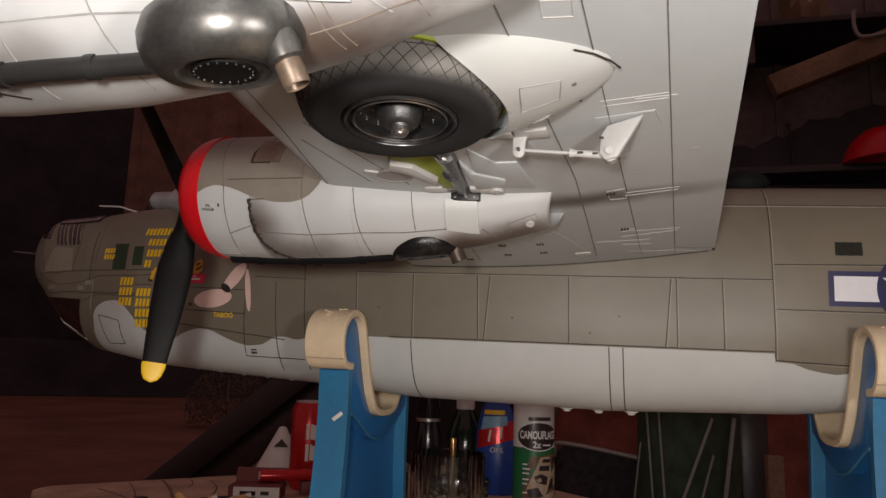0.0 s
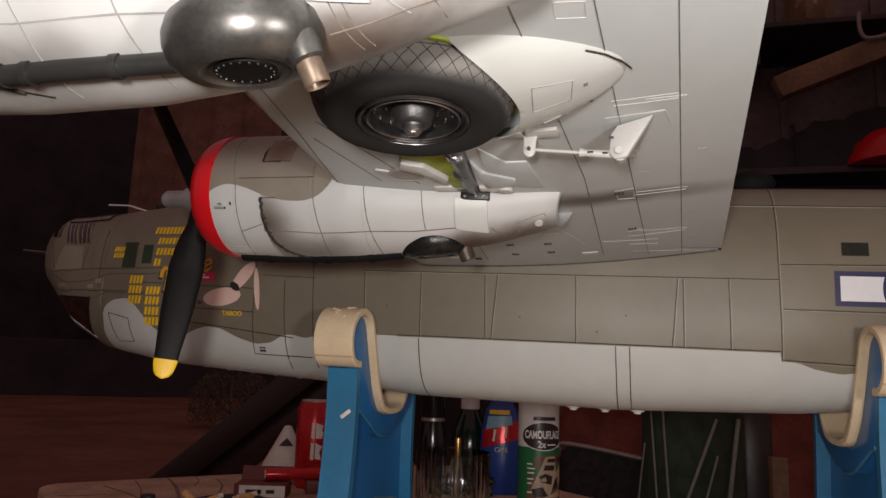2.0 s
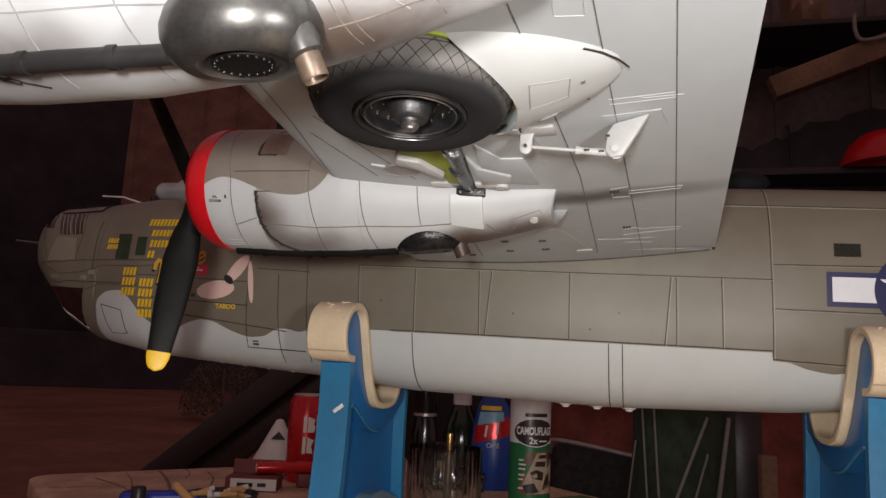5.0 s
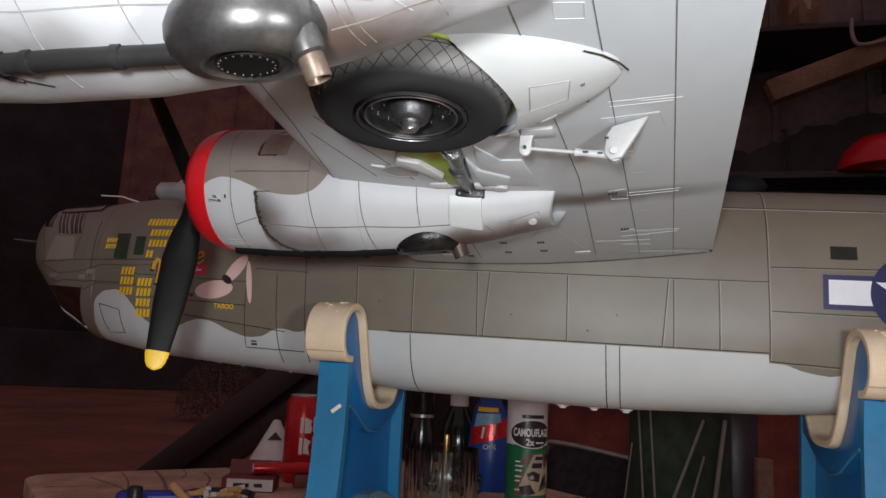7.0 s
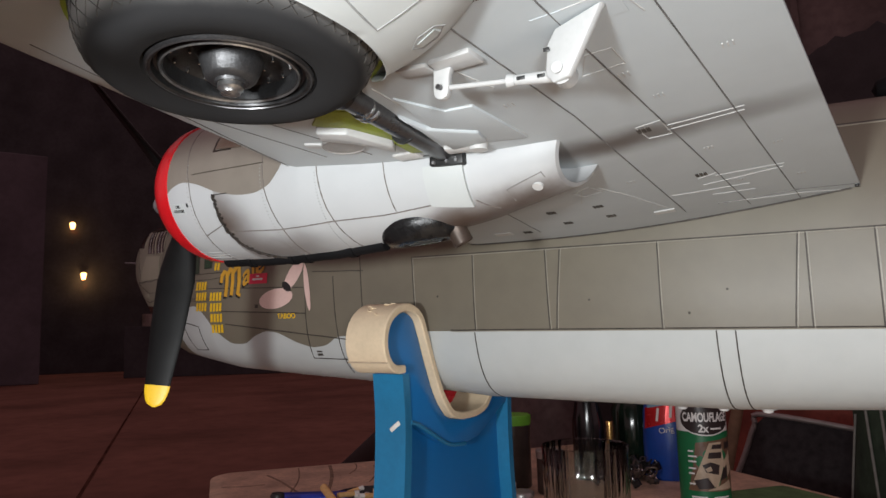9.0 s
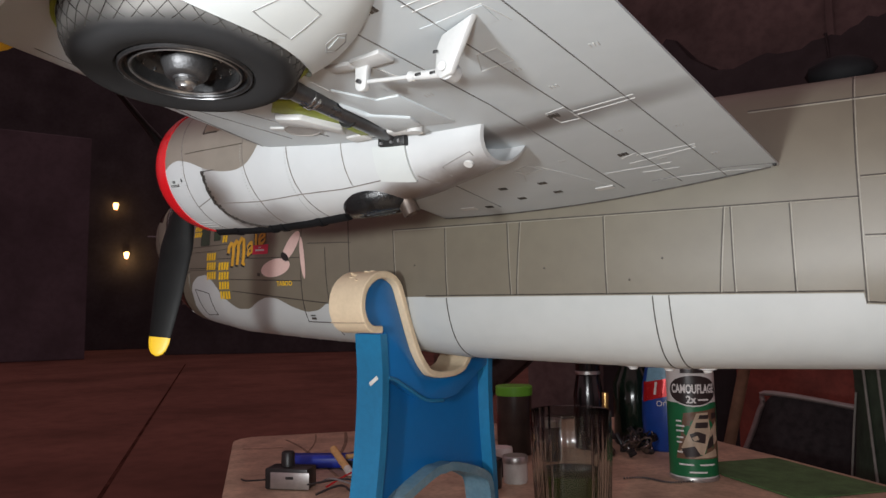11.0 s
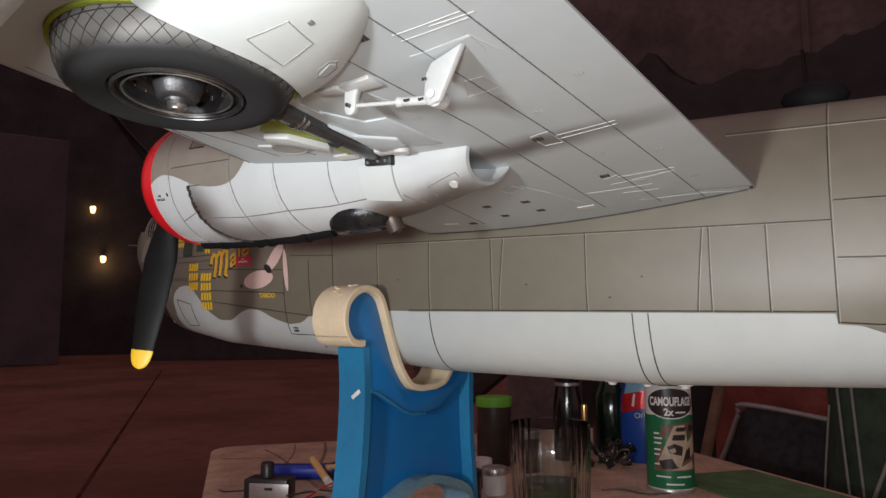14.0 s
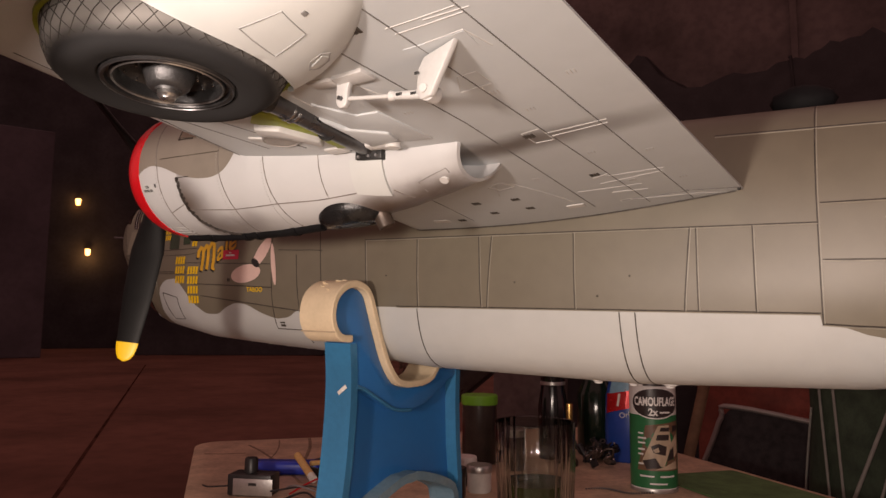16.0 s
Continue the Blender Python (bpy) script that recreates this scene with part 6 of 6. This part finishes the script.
for x, y, w, h in ((1.005, 2.66, 0.085, 0.10), (1.045, 2.82, 0.17, 0.26)):
    crate = thing("cardboard_carton", pose(x, y, 2.556, 0, 0, 8), "brown cardboard carton on the upper shelf", "carton", "cartons under the roof")
    part("box", box((w, 0.14, h), Matrix.Translation((0, 0, h / 2)), 0.004), BEAM, crate)
    part("tape", box((w * 0.2, 0.142, h * 0.3), Matrix.Translation((0, 0, h * 0.86)), 0.001), CANTAN, crate)
# a black tarpaulin over stacked things, along the shed wall
heap = thing("tarpaulin_heap", pose(0, 2.86, 0), "black tarpaulin over a heap along the shed wall", "tarpaulin")
top = [(-0.90, 2.10), (-0.56, 2.28), (-0.44, 2.16), (-0.34, 2.07), (-0.17, 2.10), (0.05, 2.12), (0.23, 2.16), (0.41, 2.21), (0.62, 2.06), (0.82, 2.05), (1.07, 2.15), (1.37, 2.23), (1.9, 2.1)]
rings = []
for k in range(71):
    x = -0.9 + 2.8 * k / 70
    h = float(np.interp(x, [p[0] for p in top], [p[1] for p in top])) + 0.012 * math.sin(31 * x) + 0.008 * math.sin(77 * x + 1)
    rings.append([(x + 0.02 * math.sin(4 * b + 9 * x), 0.13 * math.cos(b) * (1 + 0.15 * math.sin(14 * x + 3 * b)), h * min(1.0, 1.12 * max(0.0, math.sin(b)))) for b in np.linspace(0, math.pi, 19)])
part("sheet", loft(rings, close=False), TARP, heap, "creased black sheet")
for x0 in (-0.62, 0.10, 0.95):
    part("lashing", tube([Vector((x0 + 0.02 * math.sin(b * 3), -0.15 * math.cos(b), 2.02 * min(1.0, 1.12 * max(0.0, math.sin(b))) + 0.12)) for b in np.linspace(0.4, 1.2, 10)], 0.006, 8), TARP, heap, "thin cord round the sheet")
hook = thing("metal_hook", pose(1.24, 2.45, 2.40), "bent grey metal hook hanging from the beam", "hook")
hp = arc_path([Vector(p) for p in ((-0.10, 0, 0.10), (-0.10, 0, 0.02), (-0.07, 0, -0.02), (0.04, 0, 0.0), (0.10, 0, 0.05))], 6)
part("rod", tube(hp, 0.009, 10), TUBE, hook)

# drive side: gate post, hedge, house with two lamps, ramp
barn = thing("brown_facade", pose(-14.1, 21.0, 0, 0, 0, 33), "tall red-brown timber facade across the drive", "facade")
part("facade_wall", box((4.9, 0.3, 12.0), Matrix.Translation((0, 0, 6.0)), 0.02), FACADE, barn)
for k in range(5):
    part("batten", box((0.06, 0.04, 11.9), Matrix.Translation((-2.2 + 1.1 * k, -0.165, 5.95)), 0.01), FACADE, barn)
# low wall added for the dark band; it hides the facade's foot
tagged(link("wall_dark_band", box((14.0, 0.25, 1.5), Matrix.Translation((-13.0, 17.2, 0.75)) @ pose(0, 0, 0, 0, 0, 38), 0.02), NIGHTWALL, None, smooth=False), "added low wall, a dark band across the drive", "wall", kind="structure")
for dz, dy, ink, words in ((0.0, 0.0, CANBLACK, "black plank leaning behind the table"), (-0.105, 0.06, BROWNJAR, "dark grey-brown plank leaning behind the table")):
    ramp = thing("leaning_plank", pose(-2.19 - 0.62 * dz, 2.2 + dy, 0.75 * dz + 0.10, 0, -38, 0), words, "plank", "leaning planks")
    part("plank", box((1.75, 0.07, 0.115), Matrix.Translation((0.92, 0, 0.0)), 0.004), ink, ramp)

random.seed(3)
hedge = thing("hedge", pose(-5.85, 9.75, 0), "dark leafy shrub beside the drive", "shrub", kind="stuff")
bm = bmesh.new()
for k in range(4200):
    a, r = random.uniform(0, 2 * math.pi), random.uniform(0.2, 1.0) ** 0.5
    p = Vector((0.70 * r * math.cos(a), 0.5 * r * math.sin(a), 0.05 + 0.98 * random.random() * (1 - 0.5 * r * r)))
    m = Matrix.Translation(p) @ Euler((random.uniform(0, 6), random.uniform(0, 6), random.uniform(0, 6))).to_matrix().to_4x4()
    s = random.uniform(0.012, 0.03)
    bm.faces.new([bm.verts.new(m @ Vector(q)) for q in ((-s, 0, 0), (0, -s * 0.45, 0.004), (s, 0, 0), (0, s * 0.45, 0.004))])
part("leaves", bm, LEAF, hedge, smooth=False)
part("stems", join(*[rod((0, 0, 0), (0.5 * math.cos(k), 0.35 * math.sin(k), 0.8), 0.02, 0.006, 6) for k in range(7)]), CANBROWN, hedge)

house = thing("house", pose(-24.0, 15.2, 0, 0, 0, 58), "dark stucco house at night with two lamps", "house")
# wall made this high and wide to hide the sky glow
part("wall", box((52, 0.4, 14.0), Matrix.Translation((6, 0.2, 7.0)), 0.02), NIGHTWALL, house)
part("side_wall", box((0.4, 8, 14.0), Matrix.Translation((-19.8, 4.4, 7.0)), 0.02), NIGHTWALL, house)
part("roof", prism([(-20.6, 14.0), (32.6, 14.0), (31.6, 16.6), (-19.6, 16.6)], 9.0, Matrix.Translation((0, 4, 0)) @ pose(0, 0, 0, 90, 0, 0)), CANBLACK, house, "dark roof")
part("door", box((1.1, 0.1, 2.1), Matrix.Translation((2.4, -0.03, 1.05)), 0.02), DARKWALL, house)
tagged(link("wall_neighbour", box((4.6, 0.3, 6.2), pose(-19.8, 8.45, 3.1, 0, 0, 66), 0.03), PURPLEWALL, None, smooth=False), "dark mauve neighbouring wall", "wall", kind="structure")


def wall_lamp(place, power):
    w = thing("wall_lamp", place, "lit amber wall lamp on the house", "wall lamp", "wall lamps")
    part("lantern", turned([(0.05, -0.16), (0.07, -0.14), (0.10, 0.04), (0.07, 0.08), (0, 0.09)], Matrix.Translation((0, -0.16, 0)), 12), LAMPGLOW, w, "glowing amber glass")
    part("bracket", box((0.05, 0.22, 0.04), Matrix.Translation((0, -0.07, 0.14)), 0.005), BLACK, w)
    lamp("lamp_light", "POINT", place @ Vector((0, -0.45, -0.25)), power, (1.0, 0.55, 0.22), 0.08)


HM = pose(-24.0, 15.2, 0, 0, 0, 58)
wall_lamp(HM @ Matrix.Translation((-0.16, 0, 3.53)), 8.0)
wall_lamp(HM @ Matrix.Translation((-0.57, 0, 5.36)), 1.6)
